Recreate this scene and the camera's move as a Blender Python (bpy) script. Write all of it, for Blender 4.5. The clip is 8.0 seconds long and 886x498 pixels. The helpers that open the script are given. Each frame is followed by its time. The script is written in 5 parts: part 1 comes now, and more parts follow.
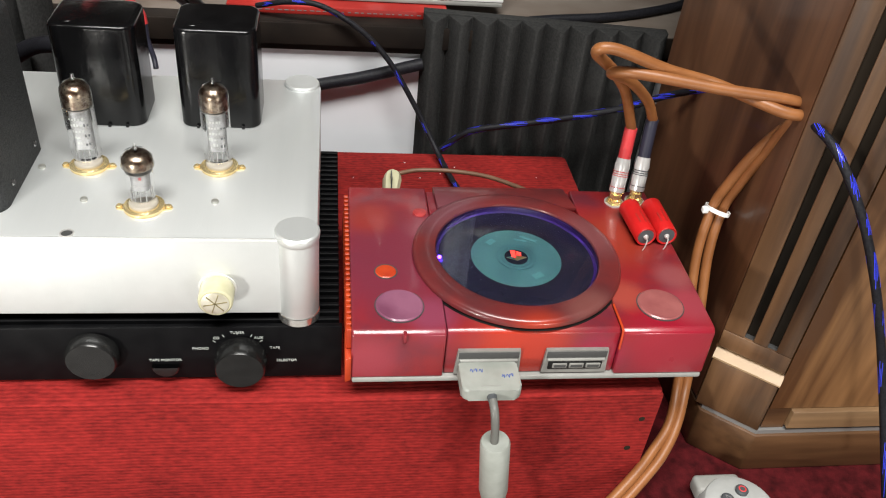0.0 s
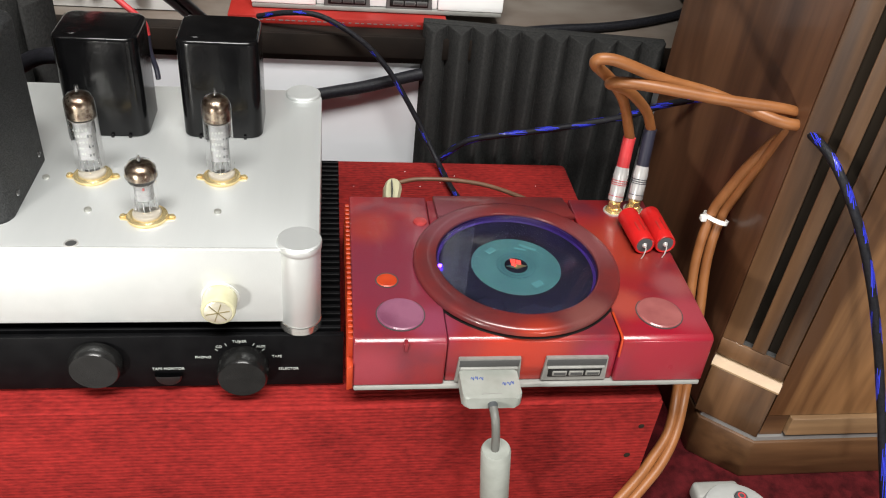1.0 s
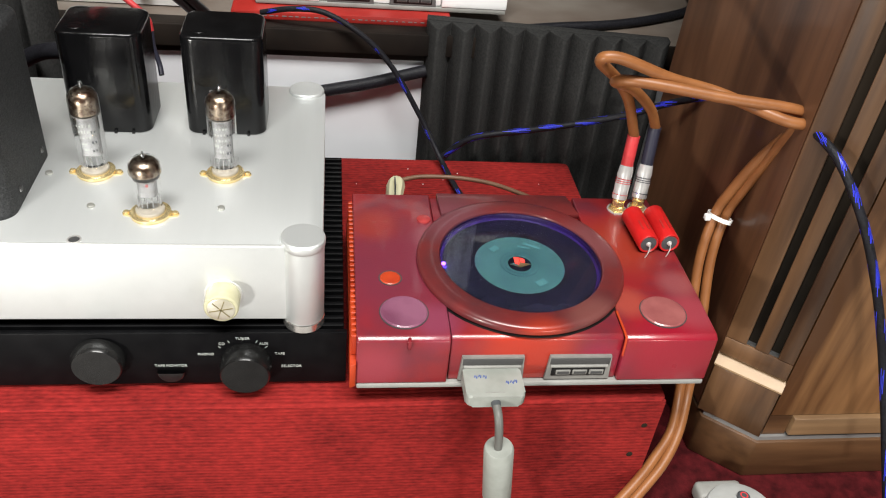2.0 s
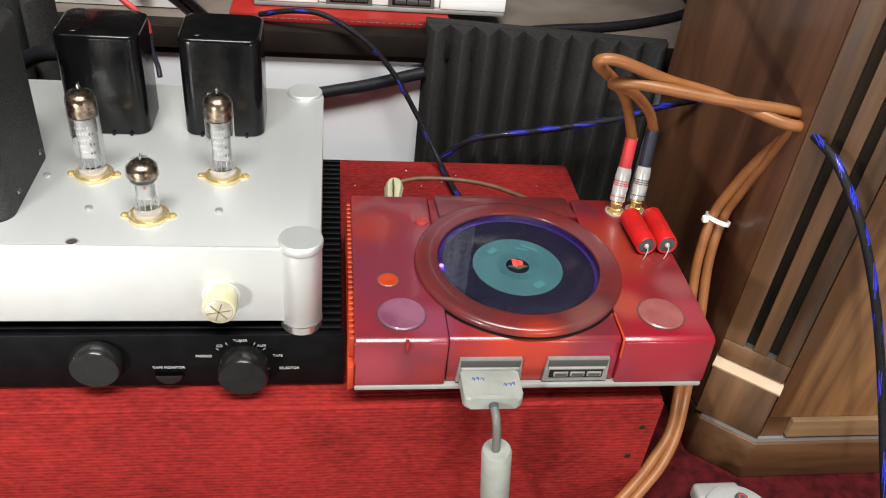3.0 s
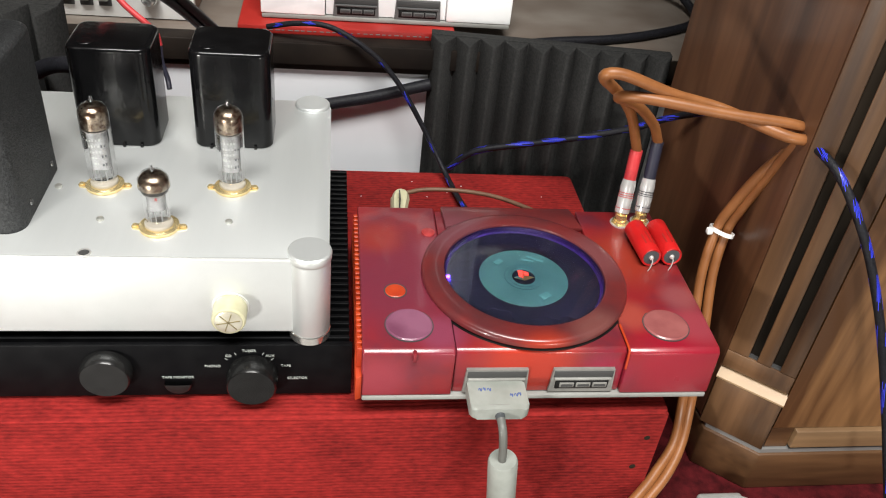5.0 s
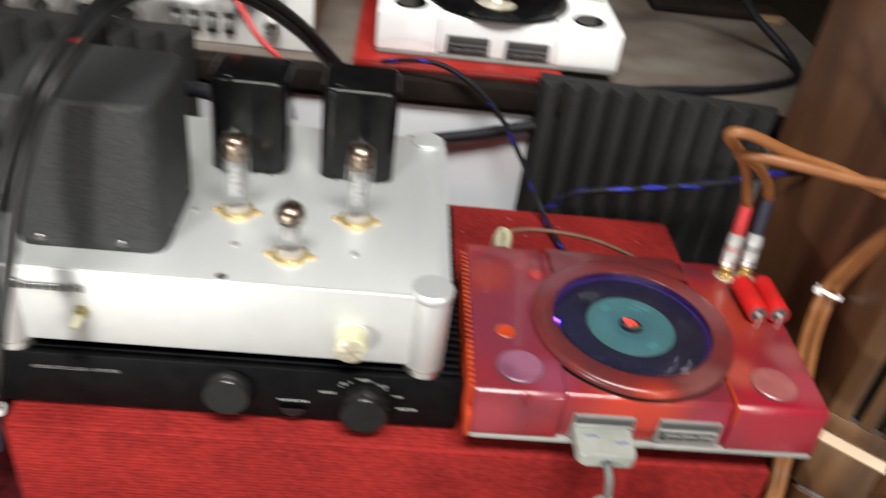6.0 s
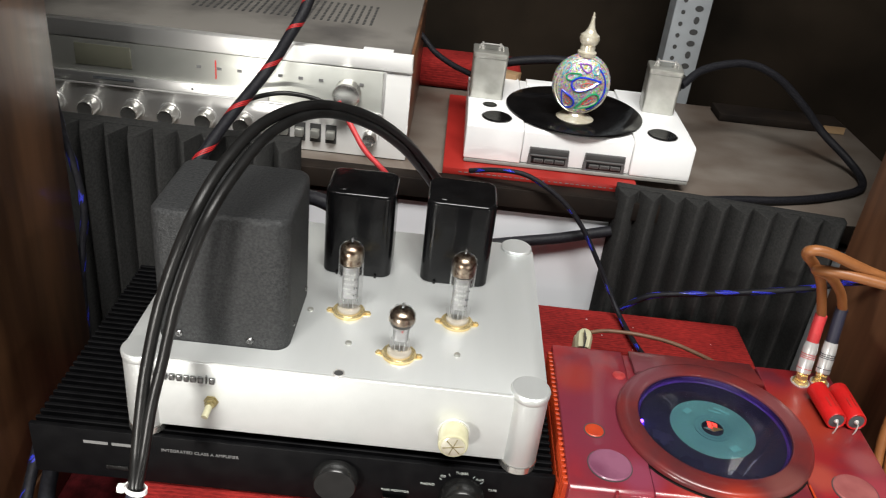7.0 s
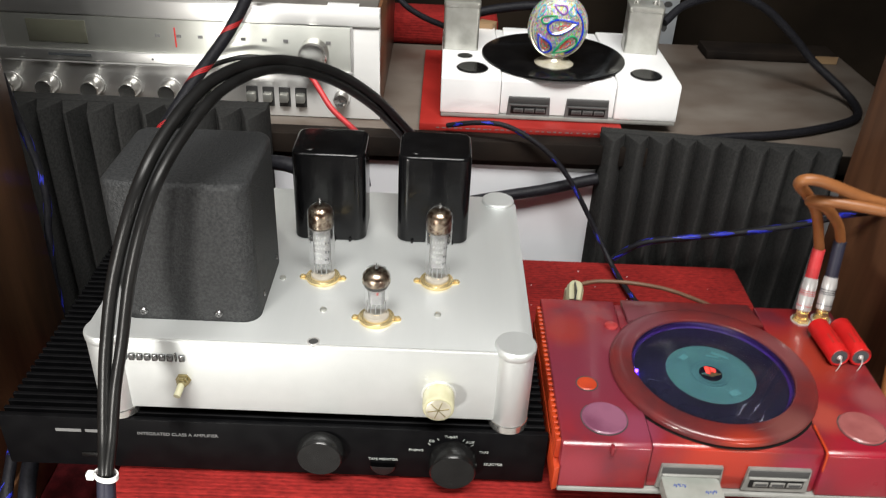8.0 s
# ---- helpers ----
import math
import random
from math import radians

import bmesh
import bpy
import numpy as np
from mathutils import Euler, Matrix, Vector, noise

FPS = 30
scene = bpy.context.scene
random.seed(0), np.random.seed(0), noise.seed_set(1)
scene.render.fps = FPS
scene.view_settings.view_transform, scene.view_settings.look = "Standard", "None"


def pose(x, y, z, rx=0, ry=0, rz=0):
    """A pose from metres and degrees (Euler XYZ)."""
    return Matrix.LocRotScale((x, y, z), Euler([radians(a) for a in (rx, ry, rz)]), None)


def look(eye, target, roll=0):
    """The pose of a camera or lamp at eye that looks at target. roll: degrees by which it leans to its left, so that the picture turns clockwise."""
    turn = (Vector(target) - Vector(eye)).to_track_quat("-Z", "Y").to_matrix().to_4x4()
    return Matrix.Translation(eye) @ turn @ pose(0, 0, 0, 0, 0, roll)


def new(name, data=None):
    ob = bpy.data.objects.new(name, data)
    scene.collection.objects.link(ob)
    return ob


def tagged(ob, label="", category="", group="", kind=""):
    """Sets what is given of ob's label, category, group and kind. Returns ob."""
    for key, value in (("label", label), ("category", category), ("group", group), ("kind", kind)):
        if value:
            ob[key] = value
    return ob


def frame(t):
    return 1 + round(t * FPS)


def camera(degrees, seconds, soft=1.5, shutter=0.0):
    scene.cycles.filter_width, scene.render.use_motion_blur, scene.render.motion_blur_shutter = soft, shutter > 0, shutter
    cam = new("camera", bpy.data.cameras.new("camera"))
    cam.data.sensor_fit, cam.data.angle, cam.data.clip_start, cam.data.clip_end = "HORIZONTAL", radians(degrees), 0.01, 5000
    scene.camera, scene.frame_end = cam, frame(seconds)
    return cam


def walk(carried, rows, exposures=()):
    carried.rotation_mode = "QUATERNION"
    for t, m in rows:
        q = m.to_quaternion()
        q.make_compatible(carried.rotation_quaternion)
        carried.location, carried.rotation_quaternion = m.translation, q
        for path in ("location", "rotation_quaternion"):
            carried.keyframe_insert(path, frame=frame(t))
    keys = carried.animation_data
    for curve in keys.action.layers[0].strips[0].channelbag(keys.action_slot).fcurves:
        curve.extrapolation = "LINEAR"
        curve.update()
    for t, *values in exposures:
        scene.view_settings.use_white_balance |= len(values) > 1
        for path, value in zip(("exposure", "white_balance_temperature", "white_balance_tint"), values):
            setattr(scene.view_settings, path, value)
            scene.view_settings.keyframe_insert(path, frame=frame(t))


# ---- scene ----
cam = camera(56.5, 8.0, soft=1.1, shutter=0.5)
PATH = [
    (0, (-0.016, -0.408, 0.435), (0.259, 1.161, -0.773), 6.4),
    (0.5, (-0.016, -0.409, 0.437), (0.257, 1.165, -0.766), 6.2),
    (1, (-0.018, -0.411, 0.439), (0.26, 1.169, -0.756), 6.3),
    (1.5, (-0.021, -0.409, 0.438), (0.257, 1.166, -0.763), 6.6),
    (3, (-0.019, -0.409, 0.439), (0.259, 1.168, -0.759), 6.6),
    (3.5, (-0.022, -0.408, 0.44), (0.26, 1.169, -0.757), 6.7),
    (4, (-0.023, -0.409, 0.443), (0.257, 1.17, -0.752), 6.7),
    (5.5, (-0.027, -0.412, 0.444), (0.243, 1.181, -0.735), 6.8),
    (5.8, (-0.049, -0.404, 0.444), (0.197, 1.198, -0.728), 7.7),
    (6, (-0.078, -0.412, 0.458), (0.083, 1.217, -0.692), 8.0),
    (6.2, (-0.102, -0.430, 0.488), (-0.077, 1.230, -0.620), 7.3),
    (6.3, (-0.116, -0.437, 0.494), (-0.112, 1.256, -0.572), 7.1),
    (6.5, (-0.127, -0.444, 0.495), (-0.124, 1.274, -0.528), 7.3),
    (6.7, (-0.1255, -0.4485, 0.5025), (-0.1225, 1.2745, -0.5125), 7.3),
    (7, (-0.124, -0.449, 0.497), (-0.09, 1.287, -0.496), 6.8),
    (7.2, (-0.1105, -0.4465, 0.4965), (-0.080, 1.281, -0.5095), 5.95),
    (7.5, (-0.105, -0.438, 0.485), (-0.051, 1.283, -0.533), 4.8),
    (7.7, (-0.0985, -0.4365, 0.488), (-0.0565, 1.2715, -0.553), 4.2),
    (8, (-0.1, -0.426, 0.474), (-0.071, 1.271, -0.585), 2.9),
]
walk(cam, [(t, look(eye, target, roll)) for t, eye, target, roll in PATH], [(0.0, 0.15), (5.5, 0.15), (6.5, 0.0), (8.0, 0.0)])

# ---- light and room tone ----
FLOOR, SLAB, AMP_TOP, PLATE, SHELF = -0.16, -0.02, 0.033, 0.1055, 0.105
scene.view_settings.exposure = 0.0
world = bpy.data.worlds.new("room_tone")
world.use_nodes = True
world.node_tree.nodes["Background"].inputs[0].default_value = (0.8, 0.85, 0.9, 1)
world.node_tree.nodes["Background"].inputs[1].default_value = 0.009
scene.world = world


def ceiling_lamp(eye, target, size_x, size_y, watts, colour):
    data = bpy.data.lights.new("ceiling_tube", "AREA")
    data.shape, data.size, data.size_y, data.energy, data.color = "RECTANGLE", size_x, size_y, watts, colour
    ob = new("ceiling_tube", data)
    ob.matrix_world = look(eye, target)
    return ob


ceiling_lamp((0.0, -0.80, 2.2), (0.0, 0.15, 0.05), 1.6, 0.6, 106, (1.0, 0.985, 0.945))


def table_lamp(eye, target, size, watts, colour):
    data = bpy.data.lights.new("table_lamp", "AREA")
    data.shape, data.size, data.energy, data.color = "DISK", size, watts, colour
    ob = new("table_lamp", data)
    ob.matrix_world = look(eye, target)
    return ob


table_lamp((-0.46, -0.58, 0.07), (-0.10, 0.10, 0.07), 0.09, 4.5, (1.0, 0.97, 0.91))
table_lamp((0.40, -0.64, 0.05), (-0.05, 0.10, 0.07), 0.09, 1.4, (1.0, 0.97, 0.91))


# ---- materials ----
def material(name, colour, rough=0.5, metal=0.0, second=None, scale=40.0, bump=0.0, bump_scale=300.0, stretch=(1, 1, 1),
             coat=0.0, detail=6.0, rough_var=0.0, transmission=0.0, ior=1.45, specular=0.5, island=0.0, low=0.35, high=0.65):
    """A principled surface: two colours mixed by noise, fine relief, uneven roughness."""
    m = bpy.data.materials.new(name)
    m.use_nodes = True
    t = m.node_tree
    b = t.nodes["Principled BSDF"]
    b.inputs["Base Color"].default_value = (*colour, 1)
    b.inputs["Roughness"].default_value = rough
    b.inputs["Metallic"].default_value = metal
    b.inputs["Coat Weight"].default_value = coat
    b.inputs["Coat Roughness"].default_value = 0.08
    b.inputs["Transmission Weight"].default_value = transmission
    b.inputs["IOR"].default_value = ior
    b.inputs["Specular IOR Level"].default_value = specular
    co = t.nodes.new("ShaderNodeTexCoord")
    mp = t.nodes.new("ShaderNodeMapping")
    mp.inputs["Scale"].default_value = stretch
    t.links.new(co.outputs["Object"], mp.inputs["Vector"])
    if second or rough_var:
        n = t.nodes.new("ShaderNodeTexNoise")
        n.inputs["Scale"].default_value, n.inputs["Detail"].default_value = scale, detail
        t.links.new(mp.outputs[0], n.inputs["Vector"])
        if second:
            r = t.nodes.new("ShaderNodeValToRGB")
            r.color_ramp.elements[0].position, r.color_ramp.elements[1].position = low, high
            r.color_ramp.elements[0].color, r.color_ramp.elements[1].color = (*colour, 1), (*second, 1)
            t.links.new(n.outputs["Fac"], r.inputs[0])
            t.links.new(r.outputs[0], b.inputs["Base Color"])
        if rough_var:
            q = t.nodes.new("ShaderNodeMapRange")
            q.inputs["To Min"].default_value, q.inputs["To Max"].default_value = rough - rough_var, rough + rough_var
            t.links.new(n.outputs["Fac"], q.inputs["Value"])
            t.links.new(q.outputs[0], b.inputs["Roughness"])
    if bump:
        n2 = t.nodes.new("ShaderNodeTexNoise")
        n2.inputs["Scale"].default_value, n2.inputs["Detail"].default_value = bump_scale, 4
        t.links.new(mp.outputs[0], n2.inputs["Vector"])
        bp = t.nodes.new("ShaderNodeBump")
        bp.inputs["Strength"].default_value, bp.inputs["Distance"].default_value = bump, 0.001
        t.links.new(n2.outputs["Fac"], bp.inputs["Height"])
        t.links.new(bp.outputs[0], b.inputs["Normal"])
    return m


def wood(name, dark, light, stretch, scale=9.0, rough=0.4, turn=(0, 0, 0)):
    """Veneer: long streaks of grain over broader bands."""
    m = material(name, dark, rough, coat=0.15)
    t = m.node_tree
    b = t.nodes["Principled BSDF"]
    mp = [n for n in t.nodes if n.type == "MAPPING"][0]
    mp.inputs["Scale"].default_value = stretch
    mp.inputs["Rotation"].default_value = turn
    n = t.nodes.new("ShaderNodeTexNoise")
    n.inputs["Scale"].default_value, n.inputs["Detail"].default_value, n.inputs["Distortion"].default_value = scale, 8, 0.6
    f = t.nodes.new("ShaderNodeTexNoise")
    f.inputs["Scale"].default_value, f.inputs["Detail"].default_value = scale * 7, 5
    mix = t.nodes.new("ShaderNodeMath")
    mix.operation = "MULTIPLY_ADD"
    mix.inputs[1].default_value = 0.3
    sub = t.nodes.new("ShaderNodeMath")
    sub.operation = "SUBTRACT"
    sub.inputs[1].default_value = 0.15
    r = t.nodes.new("ShaderNodeValToRGB")
    r.color_ramp.elements[0].position, r.color_ramp.elements[1].position = 0.36, 0.66
    r.color_ramp.elements[0].color, r.color_ramp.elements[1].color = (*dark, 1), (*light, 1)
    for x in (n, f):
        t.links.new(mp.outputs[0], x.inputs["Vector"])
    t.links.new(f.outputs["Fac"], mix.inputs[0])
    t.links.new(n.outputs["Fac"], mix.inputs[2])
    t.links.new(mix.outputs[0], sub.inputs[0])
    t.links.new(sub.outputs[0], r.inputs[0])
    t.links.new(r.outputs[0], b.inputs["Base Color"])
    bp = t.nodes.new("ShaderNodeBump")
    bp.inputs["Strength"].default_value, bp.inputs["Distance"].default_value = 0.15, 0.0006
    t.links.new(f.outputs["Fac"], bp.inputs["Height"])
    t.links.new(bp.outputs[0], b.inputs["Normal"])
    return m


ALU = material("satin_aluminium", (0.70, 0.72, 0.715), 0.42, 0.6, (0.64, 0.66, 0.655), 26, 0.05, 900, (1, 0.06, 1), rough_var=0.05)
ALU_EDGE = material("turned_aluminium", (0.84, 0.84, 0.82), 0.3, 0.5, (0.74, 0.74, 0.73), 60)
BLACK_METAL = material("black_powder_coat", (0.003, 0.003, 0.0035), 0.42, 0.0, (0.005, 0.005, 0.0055), 60, 0.1, 1500, specular=0.07)
BLACK_KNOB = material("black_knob", (0.005, 0.005, 0.005), 0.25, 0.0, (0.008, 0.008, 0.008), 90, specular=0.35)
GREY_KNOB = material("charcoal_knob", (0.008, 0.008, 0.008), 0.22, 0.0, (0.012, 0.012, 0.012), 90, specular=0.4)
LACQUER = material("black_lacquer", (0.0028, 0.0028, 0.0032), 0.16, 0.0, (0.005, 0.005, 0.0055), 40, 0.22, 160, specular=0.36, rough_var=0.05)
CRACKLE = material("grey_wrinkle_paint", (0.015, 0.016, 0.017), 0.6, 0.0, (0.036, 0.037, 0.038), 480, 0.9, 700, specular=0.35)
def ribbed(name, dark, light, pitch):
    """Woven cloth with fine ribs across, slubs and darker soiled patches."""
    m = material(name, dark, 0.9, specular=0.15)
    t = m.node_tree
    b = t.nodes["Principled BSDF"]
    co = [n for n in t.nodes if n.type == "TEX_COORD"][0]
    sep = t.nodes.new("ShaderNodeSeparateXYZ")
    t.links.new(co.outputs["Object"], sep.inputs[0])
    n1 = t.nodes.new("ShaderNodeTexNoise")
    n1.inputs["Scale"].default_value, n1.inputs["Detail"].default_value = 13, 9
    t.links.new(co.outputs["Object"], n1.inputs["Vector"])
    mp = t.nodes.new("ShaderNodeMapping")
    mp.inputs["Scale"].default_value = (0.5, 1, 1)
    t.links.new(co.outputs["Object"], mp.inputs["Vector"])
    n2 = t.nodes.new("ShaderNodeTexNoise")
    n2.inputs["Scale"].default_value, n2.inputs["Detail"].default_value = 320, 5
    t.links.new(mp.outputs[0], n2.inputs["Vector"])

    def math_node(op, a, b2, c=None):
        k = t.nodes.new("ShaderNodeMath")
        k.operation = op
        for slot, v in zip(k.inputs, (a, b2, c)):
            if v is None:
                continue
            if isinstance(v, (int, float)):
                slot.default_value = v
            else:
                t.links.new(v, slot)
        return k.outputs[0]

    run = math_node("ADD", sep.outputs["Y"], sep.outputs["Z"])
    wob = math_node("MULTIPLY_ADD", n1.outputs["Fac"], 0.0060, run)
    rib = math_node("SINE", math_node("MULTIPLY", wob, 2 * math.pi / pitch), 0.0)
    tone = math_node("MULTIPLY_ADD", rib, 0.05, math_node("MULTIPLY_ADD", n2.outputs["Fac"], 0.55, math_node("MULTIPLY", n1.outputs["Fac"], 0.52)))
    r = t.nodes.new("ShaderNodeValToRGB")
    r.color_ramp.elements[0].position, r.color_ramp.elements[1].position = 0.25, 0.82
    r.color_ramp.elements[0].color, r.color_ramp.elements[1].color = (*dark, 1), (*light, 1)
    t.links.new(tone, r.inputs[0])
    t.links.new(r.outputs[0], b.inputs["Base Color"])
    bp = t.nodes.new("ShaderNodeBump")
    bp.inputs["Strength"].default_value, bp.inputs["Distance"].default_value = 0.45, 0.0010
    t.links.new(math_node("MULTIPLY_ADD", n2.outputs["Fac"], 1.2, math_node("MULTIPLY", rib, 0.16)), bp.inputs["Height"])
    t.links.new(bp.outputs[0], b.inputs["Normal"])
    return m


CLOTH = ribbed("red_ribbed_cloth", (0.060, 0.004, 0.0045), (0.34, 0.023, 0.020), 0.0036)
WHITE_PAINT = material("white_board", (0.72, 0.73, 0.76), 0.5, 0.0, (0.64, 0.65, 0.68), 6)
SHELF_TOP = material("worn_shelf_top", (0.100, 0.074, 0.058), 0.5, 0.0, (0.180, 0.157, 0.135), 9, 0.1, 120, (1, 1.4, 1), rough_var=0.1, detail=8, low=0.36, high=0.68)
SHELF_EDGE = material("dark_shelf_edge", (0.008, 0.006, 0.005), 0.7, 0.0, (0.018, 0.013, 0.010), 20, specular=0.15)
FOAM = material("acoustic_foam", (0.022, 0.022, 0.022), 0.95, 0.0, (0.035, 0.035, 0.034), 380, 0.6, 1400, specular=0.1)
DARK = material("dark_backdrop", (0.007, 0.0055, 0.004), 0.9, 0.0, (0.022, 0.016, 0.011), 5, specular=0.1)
FLOOR_GREY = material("grey_floor", (0.2, 0.19, 0.18), 0.6, 0.0, (0.26, 0.25, 0.24), 6)
WALL_GLOW = material("wall_lamp_diffuser", (0.8, 0.8, 0.75), 0.5)
glow = WALL_GLOW.node_tree.nodes["Principled BSDF"]
glow.inputs["Emission Color"].default_value, glow.inputs["Emission Strength"].default_value = (1.0, 0.97, 0.85, 1), 5.0
CARPET = material("dark_red_carpet", (0.030, 0.002, 0.003), 0.9, 0.0, (0.075, 0.006, 0.008), 90, 0.6, 400, specular=0.15)
ROOM = material("room_wall", (0.30, 0.29, 0.28), 0.8, 0.0, (0.34, 0.33, 0.32), 3)
def airbrush(name, first, second, spots):
    """Airbrushed lacquer: two cloudy colours and soft overspray spots (centre, radius, colour)."""
    m = material(name, first, 0.30, 0.0, second, 30, 0.12, 700, coat=0.32, detail=10, low=0.40, high=0.61, rough_var=0.06)
    t = m.node_tree
    b = t.nodes["Principled BSDF"]
    co = [n for n in t.nodes if n.type == "TEX_COORD"][0]
    last = b.inputs["Base Color"].links[0].from_socket
    for centre, radius, colour in spots:
        d = t.nodes.new("ShaderNodeVectorMath")
        d.operation = "DISTANCE"
        d.inputs[1].default_value = centre
        t.links.new(co.outputs["Object"], d.inputs[0])
        q = t.nodes.new("ShaderNodeMapRange")
        q.interpolation_type = "SMOOTHSTEP"
        q.inputs["From Min"].default_value, q.inputs["From Max"].default_value = radius, radius * 0.25
        q.inputs["To Max"].default_value = 0.9
        t.links.new(d.outputs["Value"], q.inputs["Value"])
        mix = t.nodes.new("ShaderNodeMix")
        mix.data_type = "RGBA"
        t.links.new(q.outputs[0], mix.inputs["Factor"])
        t.links.new(last, mix.inputs["A"])
        mix.inputs["B"].default_value = (*colour, 1)
        last = mix.outputs["Result"]
    t.links.new(last, b.inputs["Base Color"])
    return m


RED_PAINT = airbrush("sprayed_red_paint", (0.22, 0.014, 0.017), (0.13, 0.018, 0.028), (
    ((-0.10, -0.01, 0.06), 0.10, (0.15, 0.022, 0.040)), ((-0.01, -0.088, 0.055), 0.055, (0.40, 0.03, 0.012)), ((0.10, -0.085, 0.05), 0.055, (0.27, 0.005, 0.019)),
    ((0.12, -0.06, 0.068), 0.030, (0.27, 0.04, 0.055)), ((0.085, 0.02, 0.068), 0.05, (0.26, 0.030, 0.016)), ((0.118, -0.028, 0.068), 0.022, (0.24, 0.060, 0.065)), ((0.072, -0.05, 0.068), 0.024, (0.30, 0.050, 0.035)), ((-0.075, -0.07, 0.066), 0.026, (0.21, 0.040, 0.075)), ((-0.115, 0.045, 0.068), 0.030, (0.24, 0.026, 0.020)), ((-0.07, 0.03, 0.068), 0.022, (0.20, 0.045, 0.060)), ((-0.118, -0.085, 0.04), 0.030, (0.26, 0.030, 0.045)), ((0.045, -0.10, 0.045), 0.03, (0.30, 0.012, 0.05))))
LID_PAINT = airbrush("sprayed_maroon_paint", (0.13, 0.018, 0.018), (0.085, 0.018, 0.02), (
    ((-0.055, 0.05, 0.072), 0.05, (0.13, 0.04, 0.05)), ((0.07, 0.02, 0.072), 0.045, (0.15, 0.045, 0.048)), ((0.04, -0.07, 0.072), 0.03, (0.15, 0.05, 0.045)), ((0.0, -0.095, 0.066), 0.030, (0.34, 0.03, 0.01))))
MAUVE = airbrush("mauve_paint", (0.23, 0.085, 0.14), (0.15, 0.045, 0.085), (((0.006, 0.004, 0.0), 0.015, (0.33, 0.16, 0.23)),))
PINK = airbrush("pink_paint", (0.32, 0.105, 0.10), (0.22, 0.06, 0.06), (((0.004, 0.004, 0.0), 0.015, (0.40, 0.19, 0.18)),))
ORANGE = material("orange_paint", (0.46, 0.05, 0.010), 0.45, 0.0, (0.36, 0.03, 0.008), 50, coat=0.1)
SHELL_GREY = material("grey_plastic", (0.23, 0.23, 0.215), 0.5, 0.0, (0.28, 0.28, 0.265), 60)
PORT_GREY = material("port_grey_plastic", (0.22, 0.215, 0.20), 0.5, 0.0, (0.17, 0.165, 0.155), 90)
PORT_DARK = material("port_dark_plastic", (0.05, 0.05, 0.05), 0.5)
PLUG_GREY = material("pale_grey_plastic", (0.29, 0.305, 0.28), 0.45, 0.0, (0.24, 0.255, 0.23), 70, 0.05, 600)
WHITE_PLASTIC = material("white_plastic", (0.84, 0.845, 0.85), 0.4, 0.0, (0.88, 0.88, 0.88), 30, 0.04, 500)
DISC = material("dark_disc", (0.005, 0.005, 0.010), 0.12, 0.0, (0.007, 0.007, 0.015), 20, specular=0.3)
# the blue LED's glow on the rim, put into its base colour
VIOLET_GLOW = material("violet_glow_rim", (0.010, 0.005, 0.040), 0.3, 0.0, (0.018, 0.005, 0.065), 30, coat=0.3)
LABEL = material("teal_label", (0.016, 0.048, 0.056), 0.3, 0.0, (0.022, 0.062, 0.068), 60)
LABEL_DARK = material("dark_teal_print", (0.006, 0.025, 0.045), 0.3)
LABEL_PALE = material("pale_teal_print", (0.035, 0.10, 0.11), 0.35)
CLEAR = material("clear_window", (1, 1, 1), 0.02, transmission=1.0, ior=1.2)
GLASS = material("tube_glass", (1, 1, 1), 0.01, transmission=1.0, ior=1.05, coat=0.6)
GETTER = material("getter_mirror", (0.34, 0.28, 0.215), 0.30, 1.0, (0.10, 0.060, 0.040), 210, low=0.42, high=0.58, rough_var=0.08)
PLATE_GREY = material("tube_plate", (0.27, 0.275, 0.28), 0.4, 0.3, (0.19, 0.19, 0.19), 200)
MICA = material("mica", (0.16, 0.15, 0.14), 0.3)
PRINT = material("white_print", (0.36, 0.38, 0.36), 0.6)
SPUN = material("spun_inlay", (0.72, 0.69, 0.58), 0.3, 0.6, (0.55, 0.51, 0.40), 90)
PRINT_DIM = material("dim_print", (0.16, 0.16, 0.16), 0.6)
GOLD = material("gold_plate", (1.0, 0.76, 0.36), 0.22, 0.8, (1.0, 0.83, 0.46), 80)
CERAMIC = material("white_ceramic", (0.34, 0.31, 0.26), 0.35)
STEEL = material("nickel_steel", (0.78, 0.77, 0.75), 0.28, 0.6, (0.66, 0.65, 0.63), 90)
IVORY = material("ivory_plastic", (0.50, 0.48, 0.33), 0.35, 0.0, (0.44, 0.42, 0.27), 80)
DULL_BRASS = material("dull_brass", (0.42, 0.36, 0.20), 0.35, 1.0)
CAP_RED = material("red_film_wrap", (0.48, 0.012, 0.012), 0.3, 0.0, (0.40, 0.010, 0.010), 80, coat=0.3)
TAN = material("tan_cable_jacket", (0.270, 0.105, 0.034), 0.42, 0.0, (0.210, 0.078, 0.025), 50)
BLACK_RUBBER = material("black_cable_jacket", (0.006, 0.006, 0.006), 0.36, 0.0, (0.010, 0.010, 0.010), 60, specular=0.3)
RED_SLEEVE = material("red_heat_shrink", (0.60, 0.05, 0.055), 0.45, 0.0, (0.50, 0.035, 0.04), 120)
NAVY = material("black_heat_shrink", (0.02, 0.02, 0.035), 0.45)
SILVER = material("silver_barrel", (0.86, 0.86, 0.85), 0.25, 0.5, (0.76, 0.76, 0.75), 80)
ZIP = material("white_nylon", (0.8, 0.8, 0.78), 0.4)
CREAM_CORD = material("brown_cord", (0.16, 0.085, 0.05), 0.5, 0.0, (0.12, 0.06, 0.035), 90)
